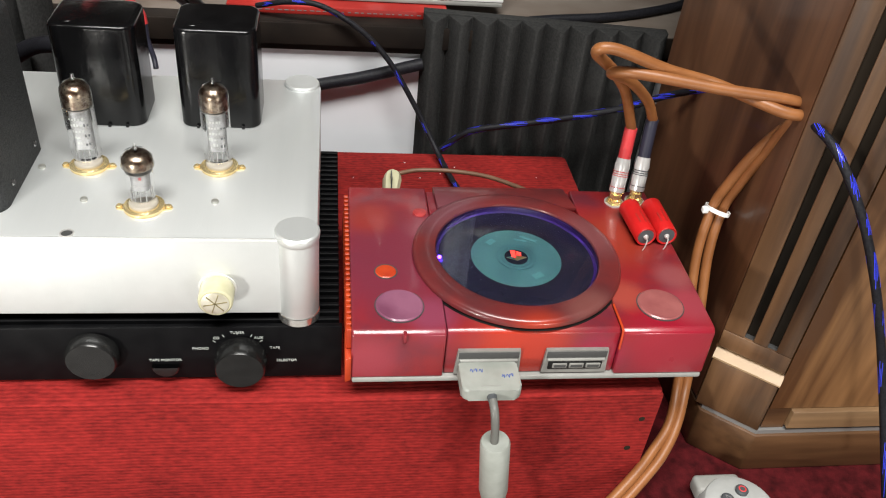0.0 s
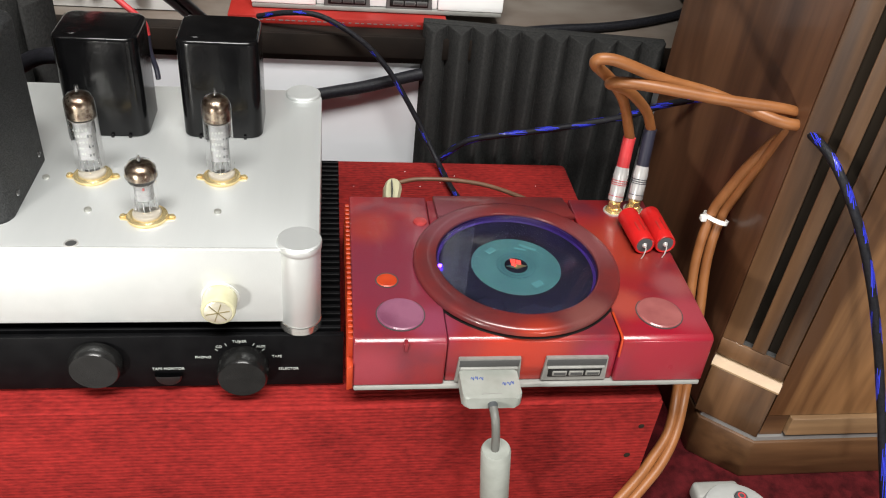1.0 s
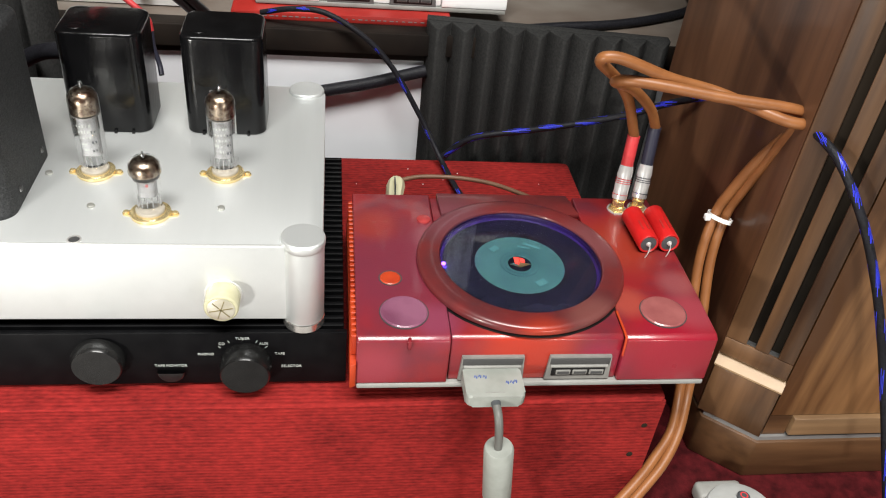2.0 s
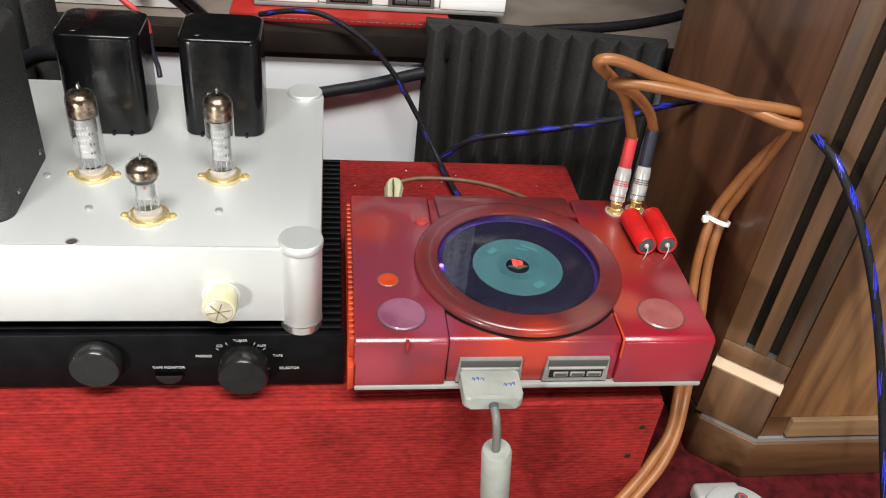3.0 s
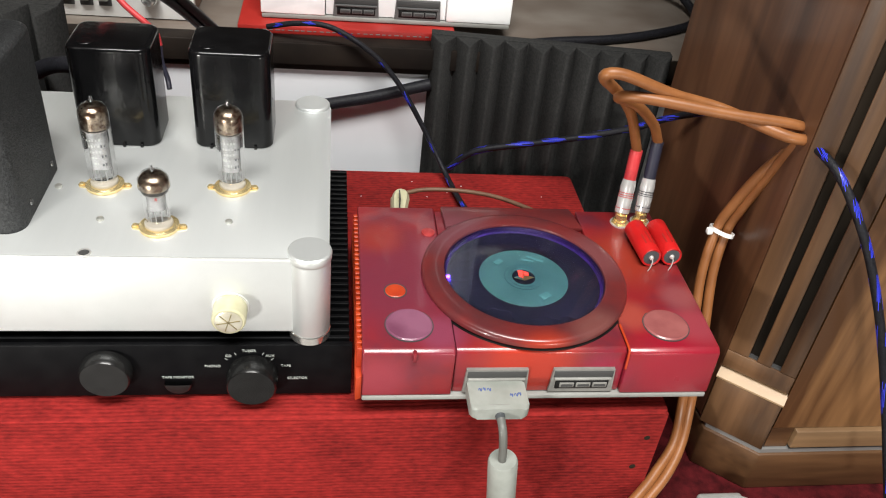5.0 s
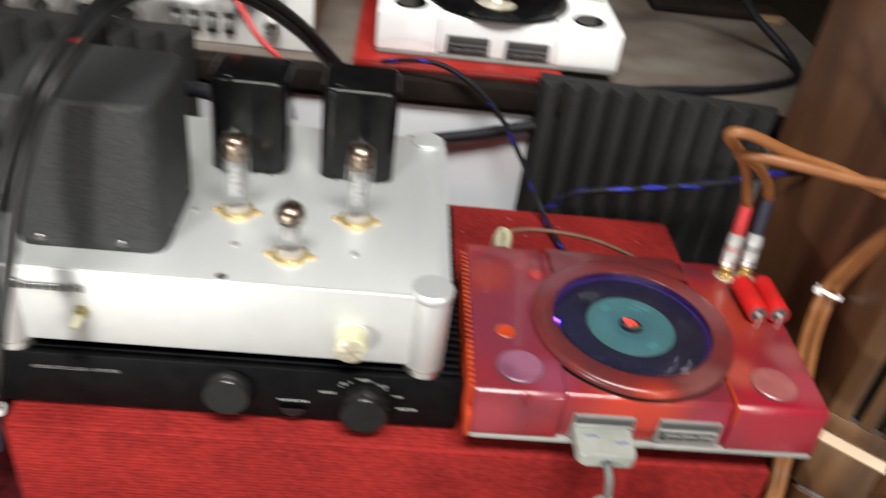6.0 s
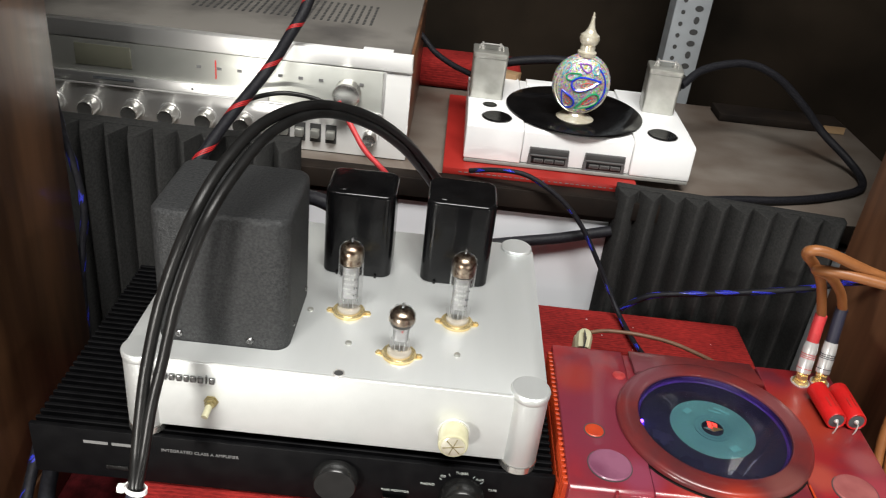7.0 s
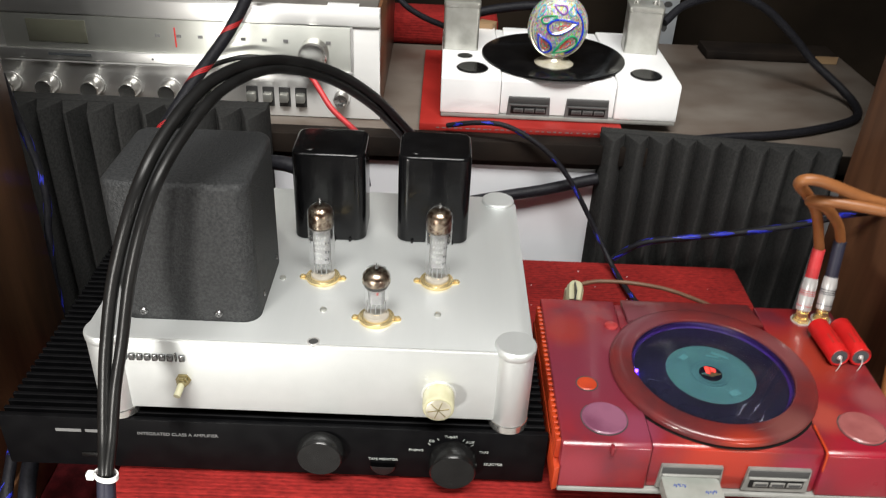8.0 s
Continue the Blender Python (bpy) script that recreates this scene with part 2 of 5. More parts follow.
BRUSHED = material("brushed_fascia", (0.88, 0.875, 0.86), 0.43, 0.92, (0.80, 0.795, 0.78), 30, 0.03, 700, (0.05, 1, 1), rough_var=0.04)


def brush_along_x(m, amount):
    """Fine horizontal scratches: highlights stretch upright across the face."""
    t = m.node_tree
    tangent = t.nodes.new("ShaderNodeTangent")
    tangent.direction_type, tangent.axis = "RADIAL", "X"
    b = t.nodes["Principled BSDF"]
    b.inputs["Anisotropic"].default_value = amount
    t.links.new(tangent.outputs[0], b.inputs["Tangent"])


brush_along_x(BRUSHED, 0.9)
TUNER_TOP = material("worn_grey_lid", (0.24, 0.225, 0.205), 0.5, 0.3, (0.12, 0.112, 0.105), 7, 0.1, 400, low=0.45, high=0.6)
DIAL_GLASS = material("dial_window", (0.66, 0.67, 0.63), 0.42, 0.85, (0.52, 0.53, 0.49), 9, coat=0.3)
brush_along_x(DIAL_GLASS, 0.9)
DARK_GLASS = material("dark_dial", (0.09, 0.09, 0.065), 0.2, 0.2, (0.13, 0.13, 0.10), 8, coat=0.3)
RED_MARK = material("red_pointer", (0.7, 0.03, 0.02), 0.4)
ZINC = material("zinc_can", (0.60, 0.60, 0.56), 0.38, 0.75, (0.48, 0.48, 0.44), 60, 0.1, 300, rough_var=0.08)
GALV = material("galvanised_post", (0.48, 0.52, 0.55), 0.5, 0.3, (0.42, 0.45, 0.48), 40)
RED_BOARD = material("red_board", (0.36, 0.024, 0.018), 0.45, 0.0, (0.26, 0.014, 0.011), 20)
PAD_GREY = material("pad_grey", (0.40, 0.41, 0.40), 0.45, 0.0, (0.34, 0.35, 0.34), 60)
BUTTON_DARK = material("pad_button", (0.06, 0.065, 0.07), 0.4)
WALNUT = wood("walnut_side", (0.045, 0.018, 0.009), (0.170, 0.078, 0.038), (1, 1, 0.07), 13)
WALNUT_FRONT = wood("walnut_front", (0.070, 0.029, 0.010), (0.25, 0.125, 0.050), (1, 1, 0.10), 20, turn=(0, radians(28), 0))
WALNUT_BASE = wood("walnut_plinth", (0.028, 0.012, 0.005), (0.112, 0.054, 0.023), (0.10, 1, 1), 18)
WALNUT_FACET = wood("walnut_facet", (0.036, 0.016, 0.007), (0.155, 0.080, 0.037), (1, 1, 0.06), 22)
PALE_WOOD = wood("pale_inlay", (0.27, 0.17, 0.09), (0.40, 0.27, 0.15), (0.2, 1, 1), 14)
WALNUT_DARK = wood("walnut_left", (0.050, 0.022, 0.010), (0.145, 0.068, 0.031), (1, 1, 0.10), 18)
PORT_DIM = material("dim_grey_plastic", (0.10, 0.10, 0.10), 0.5)
DARK_CHROME = material("dark_chrome", (0.16, 0.16, 0.16), 0.25, 0.8)
LAMP_RED = material("lamp_red", (0.40, 0.05, 0.05), 0.3, 0.0, (0.28, 0.03, 0.03), 200, coat=0.3)
BLUE_INK = material("blue_ink", (0.05, 0.09, 0.3), 0.6)
LEAD_GREY = material("grey_lead", (0.12, 0.12, 0.11), 0.45)
KNOB_METAL = material("spun_knob_metal", (0.86, 0.85, 0.82), 0.22, 0.95, (0.74, 0.73, 0.70), 80, rough_var=0.05)
PEARL = material("pearl_enamel", (0.78, 0.74, 0.62), 0.2, 0.4, (0.62, 0.56, 0.42), 120, coat=0.5)
ENAMEL_BLUE = material("blue_enamel", (0.02, 0.05, 0.62), 0.15, coat=0.6)
ENAMEL_GREEN = material("green_enamel", (0.02, 0.33, 0.14), 0.15, coat=0.6)
ENAMEL_PURPLE = material("purple_enamel", (0.24, 0.10, 0.42), 0.15, coat=0.6)
ENAMEL_CYAN = material("cyan_enamel", (0.1, 0.4, 0.55), 0.15, coat=0.6)
ENAMEL = material("glitter_enamel", (0.72, 0.68, 0.66), 0.18, 0.35, (0.42, 0.16, 0.13), 170, 0.8, 900, coat=0.5, low=0.46, high=0.58)
glitter = ENAMEL.node_tree
cell = glitter.nodes.new("ShaderNodeTexVoronoi")
cell.inputs["Scale"].default_value = 560
hue = glitter.nodes.new("ShaderNodeHueSaturation")
hue.inputs["Saturation"].default_value, hue.inputs["Value"].default_value = 1.15, 0.9
blend = glitter.nodes.new("ShaderNodeMix")
blend.data_type = "RGBA"
blend.inputs["Factor"].default_value = 0.68
glitter.links.new([n for n in glitter.nodes if n.type == "TEX_COORD"][0].outputs["Object"], cell.inputs["Vector"])
glitter.links.new(cell.outputs["Color"], hue.inputs["Color"])
glitter.links.new(hue.outputs[0], blend.inputs["B"])
blend.inputs["A"].default_value = (0.64, 0.61, 0.55, 1)
glitter.links.new(blend.outputs["Result"], glitter.nodes["Principled BSDF"].inputs["Base Color"])
PALE_RAIL = wood("pale_rail", (0.11, 0.060, 0.028), (0.25, 0.15, 0.075), (0.10, 1, 1), 18)
METAL_STRIP = material("grey_strip", (0.24, 0.235, 0.23), 0.4, 0.3)


# ---- builders ----
def origin(ob):
    """World place of an unturned, nested object."""
    p = Vector(ob.location)
    while ob.parent:
        ob = ob.parent
        p += ob.location
    return p


def mesh(name, bm, mat, smooth=True):
    me = bpy.data.meshes.new(name)
    bmesh.ops.recalc_face_normals(bm, faces=bm.faces)
    bm.to_mesh(me)
    bm.free()
    me.materials.append(mat)
    if smooth:
        me.shade_smooth()
        me.set_sharp_from_angle(angle=radians(35))
    return me


def thing(name, base, label, category, group="", kind=""):
    ob = new(name)
    ob.location = base
    ob.empty_display_size = 0.01
    return tagged(ob, label, category, group, kind)


def part(name, bm, mat, parent, label=""):
    """One mesh under a thing or a part; bm is in world metres."""
    bmesh.ops.translate(bm, verts=bm.verts, vec=-origin(parent))
    ob = new(name, mesh(name, bm, mat))
    ob.parent = parent
    return tagged(ob, label)


def solo(name, bm, mat, label, category, group="", kind=""):
    return tagged(new(name, mesh(name, bm, mat)), label, category, group, kind)


def box(x0, x1, y0, y1, z0, z1, bevel=0.0, seg=2, bm=None):
    b = bmesh.new()
    bmesh.ops.create_cube(b, size=1)
    bmesh.ops.transform(b, matrix=Matrix.Translation(((x0 + x1) / 2, (y0 + y1) / 2, (z0 + z1) / 2)) @ Matrix.Diagonal((x1 - x0, y1 - y0, z1 - z0, 1)), verts=b.verts)
    if bevel:
        bmesh.ops.bevel(b, geom=list(b.edges), offset=bevel, segments=seg, profile=0.5, affect="EDGES")
    return join(bm, b)


def join(bm, b):
    if bm is None:
        return b
    me = bpy.data.meshes.new("tmp")
    b.to_mesh(me)
    b.free()
    bm.from_mesh(me)
    bpy.data.meshes.remove(me)
    return bm


def lathe(profile, centre=(0, 0, 0), turn=None, seg=40, bm=None):
    """Turns (radius, height) pairs about z, then places the shape."""
    b = bmesh.new()
    rings = []
    for r, h in profile:
        if r < 1e-6:
            rings.append([b.verts.new((0, 0, h))])
        else:
            rings.append([b.verts.new((r * math.cos(2 * math.pi * k / seg), r * math.sin(2 * math.pi * k / seg), h)) for k in range(seg)])
    for a, c in zip(rings, rings[1:]):
        for k in range(seg):
            j = (k + 1) % seg
            if len(a) == 1 and len(c) == 1:
                continue
            if len(a) == 1:
                b.faces.new((a[0], c[k], c[j]))
            elif len(c) == 1:
                b.faces.new((a[k], a[j], c[0]))
            else:
                b.faces.new((a[k], a[j], c[j], c[k]))
    m = Matrix.Translation(centre) @ (turn or Matrix())
    bmesh.ops.transform(b, matrix=m, verts=b.verts)
    return join(bm, b)


def drum(r, h, bev=0.001):
    """Profile of a solid drum with eased rims."""
    return [(0, 0), (r - bev, 0), (r, bev), (r, h - bev), (r - bev, h), (0, h)]


def prism(outline, z0, z1, bevel=0.0, seg=2, bm=None):
    b = bmesh.new()
    low = [b.verts.new((x, y, z0)) for x, y in outline]
    top = [b.verts.new((x, y, z1)) for x, y in outline]
    b.faces.new(low[::-1])
    b.faces.new(top)
    n = len(low)
    for k in range(n):
        b.faces.new((low[k], low[(k + 1) % n], top[(k + 1) % n], top[k]))
    if bevel:
        bmesh.ops.bevel(b, geom=list(b.edges), offset=bevel, segments=seg, profile=0.5, affect="EDGES")
    return join(bm, b)


def rounded(x0, x1, y0, y1, r, seg=6):
    pts = []
    for cx, cy, a0 in ((x1 - r, y1 - r, 0), (x0 + r, y1 - r, 90), (x0 + r, y0 + r, 180), (x1 - r, y0 + r, 270)):
        for k in range(seg + 1):
            a = radians(a0 + 90 * k / seg)
            pts.append((cx + r * math.cos(a), cy + r * math.sin(a)))
    return pts


def soft_block(x0, x1, y0, y1, r, z0, z1, edge, seg=6):
    """An upright block with round corners and a softly rolled top edge."""
    b = bmesh.new()
    levels = [(0.0, z0), (0.0, z1 - edge)] + [(edge * (1 - math.cos(radians(90 * k / seg))), z1 - edge + edge * math.sin(radians(90 * k / seg))) for k in range(1, seg + 1)]
    rings = [[b.verts.new((x, y, z)) for x, y in rounded(x0 + d, x1 - d, y0 + d, y1 - d, r - d, 8)] for d, z in levels]
    n = len(rings[0])
    for low, top in zip(rings, rings[1:]):
        for k in range(n):
            b.faces.new((low[k], low[(k + 1) % n], top[(k + 1) % n], top[k]))
    b.faces.new(rings[0][::-1])
    b.faces.new(rings[-1])
    return b


def smooth_line(pts, steps=10):
    """Catmull-Rom points through the given places."""
    p = [Vector(q) for q in pts]
    p = [2 * p[0] - p[1]] + p + [2 * p[-1] - p[-2]]
    out = []
    for i in range(1, len(p) - 2):
        for k in range(steps):
            t = k / steps
            out.append(0.5 * ((2 * p[i]) + (p[i + 1] - p[i - 1]) * t + (2 * p[i - 1] - 5 * p[i] + 4 * p[i + 1] - p[i + 2]) * t * t + (3 * p[i] - p[i - 1] - 3 * p[i + 1] + p[i + 2]) * t ** 3))
    out.append(p[-2])
    return out


def hose(pts, r, seg=12, steps=10, bm=None, line=None):
    """A round cable swept along a smooth line, with closed ends."""
    line = line or smooth_line(pts, steps)
    b = bmesh.new()
    rings, up = [], None
    for i, q in enumerate(line):
        d = (line[min(i + 1, len(line) - 1)] - line[max(i - 1, 0)]).normalized()
        if up is None:
            up = d.orthogonal().normalized()
        up = (up - d * up.dot(d)).normalized()
        side = d.cross(up)
        rings.append([b.verts.new(q + r * (math.cos(2 * math.pi * k / seg) * up + math.sin(2 * math.pi * k / seg) * side)) for k in range(seg)])
    for a, c in zip(rings, rings[1:]):
        for k in range(seg):
            b.faces.new((a[k], a[(k + 1) % seg], c[(k + 1) % seg], c[k]))
    b.faces.new(rings[0][::-1])
    b.faces.new(rings[-1])
    return join(bm, b)


def stripe(line, r, start, stop, width, turns, seg=3, phase=0.0):
    """A thread wound round a cable between two shares of its length."""
    n = len(line)
    b = bmesh.new()
    prev, up = None, None
    for i, q in enumerate(line):
        d = (line[min(i + 1, n - 1)] - line[max(i - 1, 0)]).normalized()
        if up is None:
            up = d.orthogonal().normalized()
        up = (up - d * up.dot(d)).normalized()
        side = d.cross(up)
        f = i / (n - 1)
        if f < start or f > stop:
            continue
        row = []
        for k in range(seg + 1):
            a = 2 * math.pi * turns * f + phase + width * (k / seg - 0.5)
            row.append(b.verts.new(q + r * 1.04 * (math.cos(a) * up + math.sin(a) * side)))
        if prev:
            for k in range(seg):
                b.faces.new((prev[k], prev[k + 1], row[k + 1], row[k]))
        prev = row
    return b


def words(text, place, size, mat, parent, name="lettering", spin=(90, 0, 0), align="CENTER", depth=0.0002):
    cu = bpy.data.curves.new("t", "FONT")
    cu.body, cu.size, cu.align_x, cu.align_y, cu.extrude = text, size, align, "CENTER", depth
    tmp = bpy.data.objects.new("t", cu)
    scene.collection.objects.link(tmp)
    me = bpy.data.meshes.new_from_object(tmp.evaluated_get(bpy.context.evaluated_depsgraph_get()))
    bpy.data.objects.remove(tmp)
    me.transform(pose(*place, *spin))
    me.transform(Matrix.Translation(-origin(parent)))
    me.materials.clear()
    me.materials.append(mat)
    ob = new(name, me)
    ob.parent = parent
    return ob


FRONT = pose(0, 0, 0, 90, 0, 0)  # turns a lathe's axis to face the viewer side (-y)

# ---- setting ----
solo("floor", box(-3, 3, -3, 0.95, FLOOR - 0.1, FLOOR - 0.004), FLOOR_GREY, "grey floor beyond the red carpet", "floor", kind="structure")
solo("carpet", box(-0.62, 1.2, -0.11, 0.40, FLOOR - 0.004, FLOOR, 0.001), CARPET, "dark red carpet under the bench", "carpet")
solo("wall_south", box(-3, 3, -3.1, -3, FLOOR, 2.3), ROOM, "plain pale room wall", "wall", kind="structure")
solo("wall_west", box(-3.1, -3, -3, 0.95, FLOOR, 2.3), ROOM, "plain pale room wall", "wall", kind="structure")
solo("wall_east", box(3, 3.1, -3, 0.95, FLOOR, 2.3), ROOM, "plain pale room wall", "wall", kind="structure")
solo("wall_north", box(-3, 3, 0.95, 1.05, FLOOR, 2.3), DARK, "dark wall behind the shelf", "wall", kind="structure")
solo("ceiling", box(-3.1, 3.1, -3.1, 1.05, 2.3, 2.4), ROOM, "plain pale ceiling", "ceiling", kind="structure")

wall_lamp = thing("wall_lamp", (0.627, 0.95, 0.872), "small pale glowing lamp on the dark wall", "lamp")
part("back_plate", box(0.592, 0.662, 0.940, 0.950, 0.842, 0.902, 0.002), ROOM, wall_lamp)
for x in (0.598, 0.630):
    part("diffuser", box(x, x + 0.026, 0.934, 0.9405, 0.848, 0.896, 0.002), WALL_GLOW, wall_lamp, "glowing diffuser")

slab = thing("bench", (-0.09, 0.18, FLOOR), "low bench block covered in red ribbed cloth", "bench")
part("block", box(-0.330, 0.2335, 0.009, 0.346, FLOOR, SLAB - 0.004), SHELF_EDGE, slab, "dark wooden block under the cloth")
part("top_cover", prism(rounded(-0.335, 0.2405, 0.003, 0.351, 0.006, 4), SLAB - 0.0035, SLAB, 0.0016, 4), CLOTH, slab, "red ribbed cloth top")


def drape(x0, x1, y, z0, z1, out):
    """A hanging cloth sheet with shallow waves; out is the way it faces in y."""
    b = bmesh.new()
    nx, nz = 60, 12
    grid = []
    for i in range(nx + 1):
        row = []
        for k in range(nz + 1):
            u, v = i / nx, k / nz
            f = noise.noise(Vector((u * 7, v * 2.2, 3.1))) * 0.0016 * (1 - v) + noise.noise(Vector((u * 23, v * 5, 9.7))) * 0.0006
            row.append(b.verts.new((x0 + (x1 - x0) * u, y + out * (abs(f) + 0.0012), z0 + (z1 - z0) * v)))
        grid.append(row)
    for i in range(nx):
        for k in range(nz):
            b.faces.new((grid[i][k], grid[i + 1][k], grid[i + 1][k + 1], grid[i][k + 1]))
    g = bmesh.ops.extrude_face_region(b, geom=list(b.faces))
    bmesh.ops.translate(b, verts=[v for v in g["geom"] if isinstance(v, bmesh.types.BMVert)], vec=(0, -out * 0.003, 0))
    return b


part("front_drape", drape(-0.334, 0.240, 0.0045, FLOOR, SLAB - 0.002, -1), CLOTH, slab, "red ribbed cloth hanging over the front")
part("side_drape", box(0.2360, 0.2400, 0.006, 0.350, FLOOR, SLAB - 0.0036, 0.001), CLOTH, slab)
for x, z, r in ((0.2290, -0.0490, 0.0026), (0.2250, -0.0840, 0.0028)):
    part("cloth_hole", lathe([(0, 0), (r * 0.7, 0.0003), (r, 0.0)], (x, 0.0030, z), FRONT, 9), DARK, slab, "dark burnt hole in the cloth")

lint = bmesh.new()
for _ in range(15):
    x, y, a = random.uniform(0.005, 0.235), random.uniform(0.185, 0.345), random.uniform(0, 3.14)
    w, d = random.uniform(0.0003, 0.0009), random.uniform(0.0002, 0.0003)
    u, v = Vector((math.cos(a), math.sin(a))), Vector((-math.sin(a), math.cos(a)))
    corners = [Vector((x, y)) + u * w * i + v * d * k for i, k in ((-1, -1), (1, -1), (1, 1), (-1, 1))]
    join(lint, prism([(c.x, c.y) for c in corners], SLAB + 0.0001, SLAB + 0.0005))
solo("lint", lint, WHITE_PAINT, "white specks of lint on the red cloth", "lint", kind="stuff")

shelf = thing("shelf", (0, 0.7, SHELF), "worn dark brown shelf board on a white back panel", "shelf")
part("board", box(-0.95, 0.475, 0.387, 0.757, SHELF - 0.012, SHELF, 0.002), SHELF_TOP, shelf)
part("edge_rail", box(-0.95, 0.475, 0.3885, 0.41, 0.076, SHELF - 0.0125, 0.001), SHELF_EDGE, shelf)
part("front_lip", box(-0.95, 0.475, 0.3835, 0.3868, 0.084, SHELF + 0.0012, 0.0006), SHELF_EDGE, shelf)
# thin near-black strip over the board's front edge, left of x 0.11
part("dark_front_strip", box(-0.95, 0.11, 0.3872, 0.4070, SHELF + 0.0002, SHELF + 0.0012, 0.0003), SHELF_EDGE, shelf, "near-black front edge strip")
part("back_panel", box(-0.95, 0.475, 0.3935, 0.42, FLOOR, 0.0755), WHITE_PAINT, shelf, "white board below the shelf")


def wedge_foam(a, b, z0, z1, depth, teeth, label):
    """A foam tile whose ridges run upright; a to b is its back line."""
    a, b = Vector(a), Vector(b)
    along, out = (b - a), Vector(((b - a).y, -(b - a).x)).normalized()
    t = thing("acoustic_foam", ((a.x + b.x) / 2, (a.y + b.y) / 2, z0), label, "acoustic foam", "foam panels")
    core = depth * 0.36
    part("backing", prism([(p.x, p.y) for p in (a, b, b + out * core, a + out * core)], z0, z1, 0.0008), FOAM, t)
    for k in range(teeth):
        p, q = a + along * (k / teeth) + out * (core - 0.0004), a + along * ((k + 1) / teeth) + out * (core - 0.0004)
        m = a + along * ((k + 0.5 + random.uniform(-0.05, 0.05)) / teeth) + out * depth * random.uniform(0.95, 1.03)
        e = along.normalized() * 0.0014
        part("ridge", prism([(v.x, v.y) for v in (p, q, m + e, m - e)], z0, z1 - random.uniform(0.0, 0.0012), 0.0006, 1), FOAM, t)
    return t


wedge_foam((0.079, 0.404), (0.328, 0.374), FLOOR, 0.121, 0.034, 10, "charcoal wedge acoustic foam panel standing before the shelf")
wedge_foam((-0.560, 0.380), (-0.274, 0.380), FLOOR, 0.142, 0.048, 11, "charcoal wedge acoustic foam panel behind the amplifiers")

# right loudspeaker
spk = thing("loudspeaker", (0.45, 0.2, FLOOR), "walnut loudspeaker cabinet with a slotted angled facet", "loudspeaker", "loudspeakers")
A, B = Vector((0.3220, 0.0750)), Vector((0.3640, 0.0410))
AB, OUT = B - A, Vector(((B - A).y, -(B - A).x)).normalized()


def facet_strip(f0, f1, z0, z1, d0, d1, bevel=0.0008):
    p, q = A + AB * f0, A + AB * f1
    return prism([(v.x, v.y) for v in (p + OUT * d0, q + OUT * d0, q + OUT * d1, p + OUT * d1)], z0, z1, bevel)


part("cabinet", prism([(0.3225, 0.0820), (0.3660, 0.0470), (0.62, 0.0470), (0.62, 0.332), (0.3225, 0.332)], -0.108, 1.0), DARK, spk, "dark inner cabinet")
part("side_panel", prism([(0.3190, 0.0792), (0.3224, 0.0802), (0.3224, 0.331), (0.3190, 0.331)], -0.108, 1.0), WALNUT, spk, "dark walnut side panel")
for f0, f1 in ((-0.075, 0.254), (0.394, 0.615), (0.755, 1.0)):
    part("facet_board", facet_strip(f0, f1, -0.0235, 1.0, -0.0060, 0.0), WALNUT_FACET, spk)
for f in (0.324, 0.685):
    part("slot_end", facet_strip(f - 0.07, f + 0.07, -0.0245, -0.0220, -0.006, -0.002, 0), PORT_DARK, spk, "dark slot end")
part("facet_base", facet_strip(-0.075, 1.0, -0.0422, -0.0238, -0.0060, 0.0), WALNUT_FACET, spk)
ledge = facet_strip(-0.075, 1.02, -0.0522, -0.0425, -0.0060, 0.0062, 0)
for v in ledge.verts:
    if v.co.z > -0.047 and (v.co.xy - (A + OUT * 0.0062)).dot(OUT) > -0.003:
        v.co.z -= 0.0080
part("inlay", ledge, PALE_WOOD, spk, "pale bevelled inlay")
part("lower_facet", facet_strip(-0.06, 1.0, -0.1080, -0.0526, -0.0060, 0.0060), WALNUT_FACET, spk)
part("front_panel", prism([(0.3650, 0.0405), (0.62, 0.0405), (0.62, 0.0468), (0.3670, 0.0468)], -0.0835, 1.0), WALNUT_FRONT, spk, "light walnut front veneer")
part("front_rail", box(0.3860, 0.62, 0.0355, 0.0466, -0.1050, -0.0842, 0.001), PALE_RAIL, spk, "pale walnut bottom rail")
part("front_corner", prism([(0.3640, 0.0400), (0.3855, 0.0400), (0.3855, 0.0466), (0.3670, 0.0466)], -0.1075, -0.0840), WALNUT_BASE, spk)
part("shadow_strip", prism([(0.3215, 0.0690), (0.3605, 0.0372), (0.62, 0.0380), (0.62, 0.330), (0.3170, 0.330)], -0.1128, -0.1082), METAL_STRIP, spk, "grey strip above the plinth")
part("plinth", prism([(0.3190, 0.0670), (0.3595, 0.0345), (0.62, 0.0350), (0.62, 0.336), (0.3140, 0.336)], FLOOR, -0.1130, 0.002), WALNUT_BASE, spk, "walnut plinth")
left = thing("loudspeaker", (-0.6, 0.0, FLOOR), "dark walnut loudspeaker cabinet seen from its side", "loudspeaker", "loudspeakers")
part("cabinet", box(-0.80, -0.4695, -0.12, 0.236, FLOOR + 0.05, 1.0, 0.002), DARK, left)
part("side_panel", box(-0.4692, -0.4650, -0.12, 0.2375, FLOOR + 0.0495, 1.0, 0.0012), WALNUT_DARK, left)
part("plinth", box(-0.80, -0.4625, -0.12, 0.241, FLOOR, FLOOR + 0.049, 0.002), WALNUT_DARK, left)

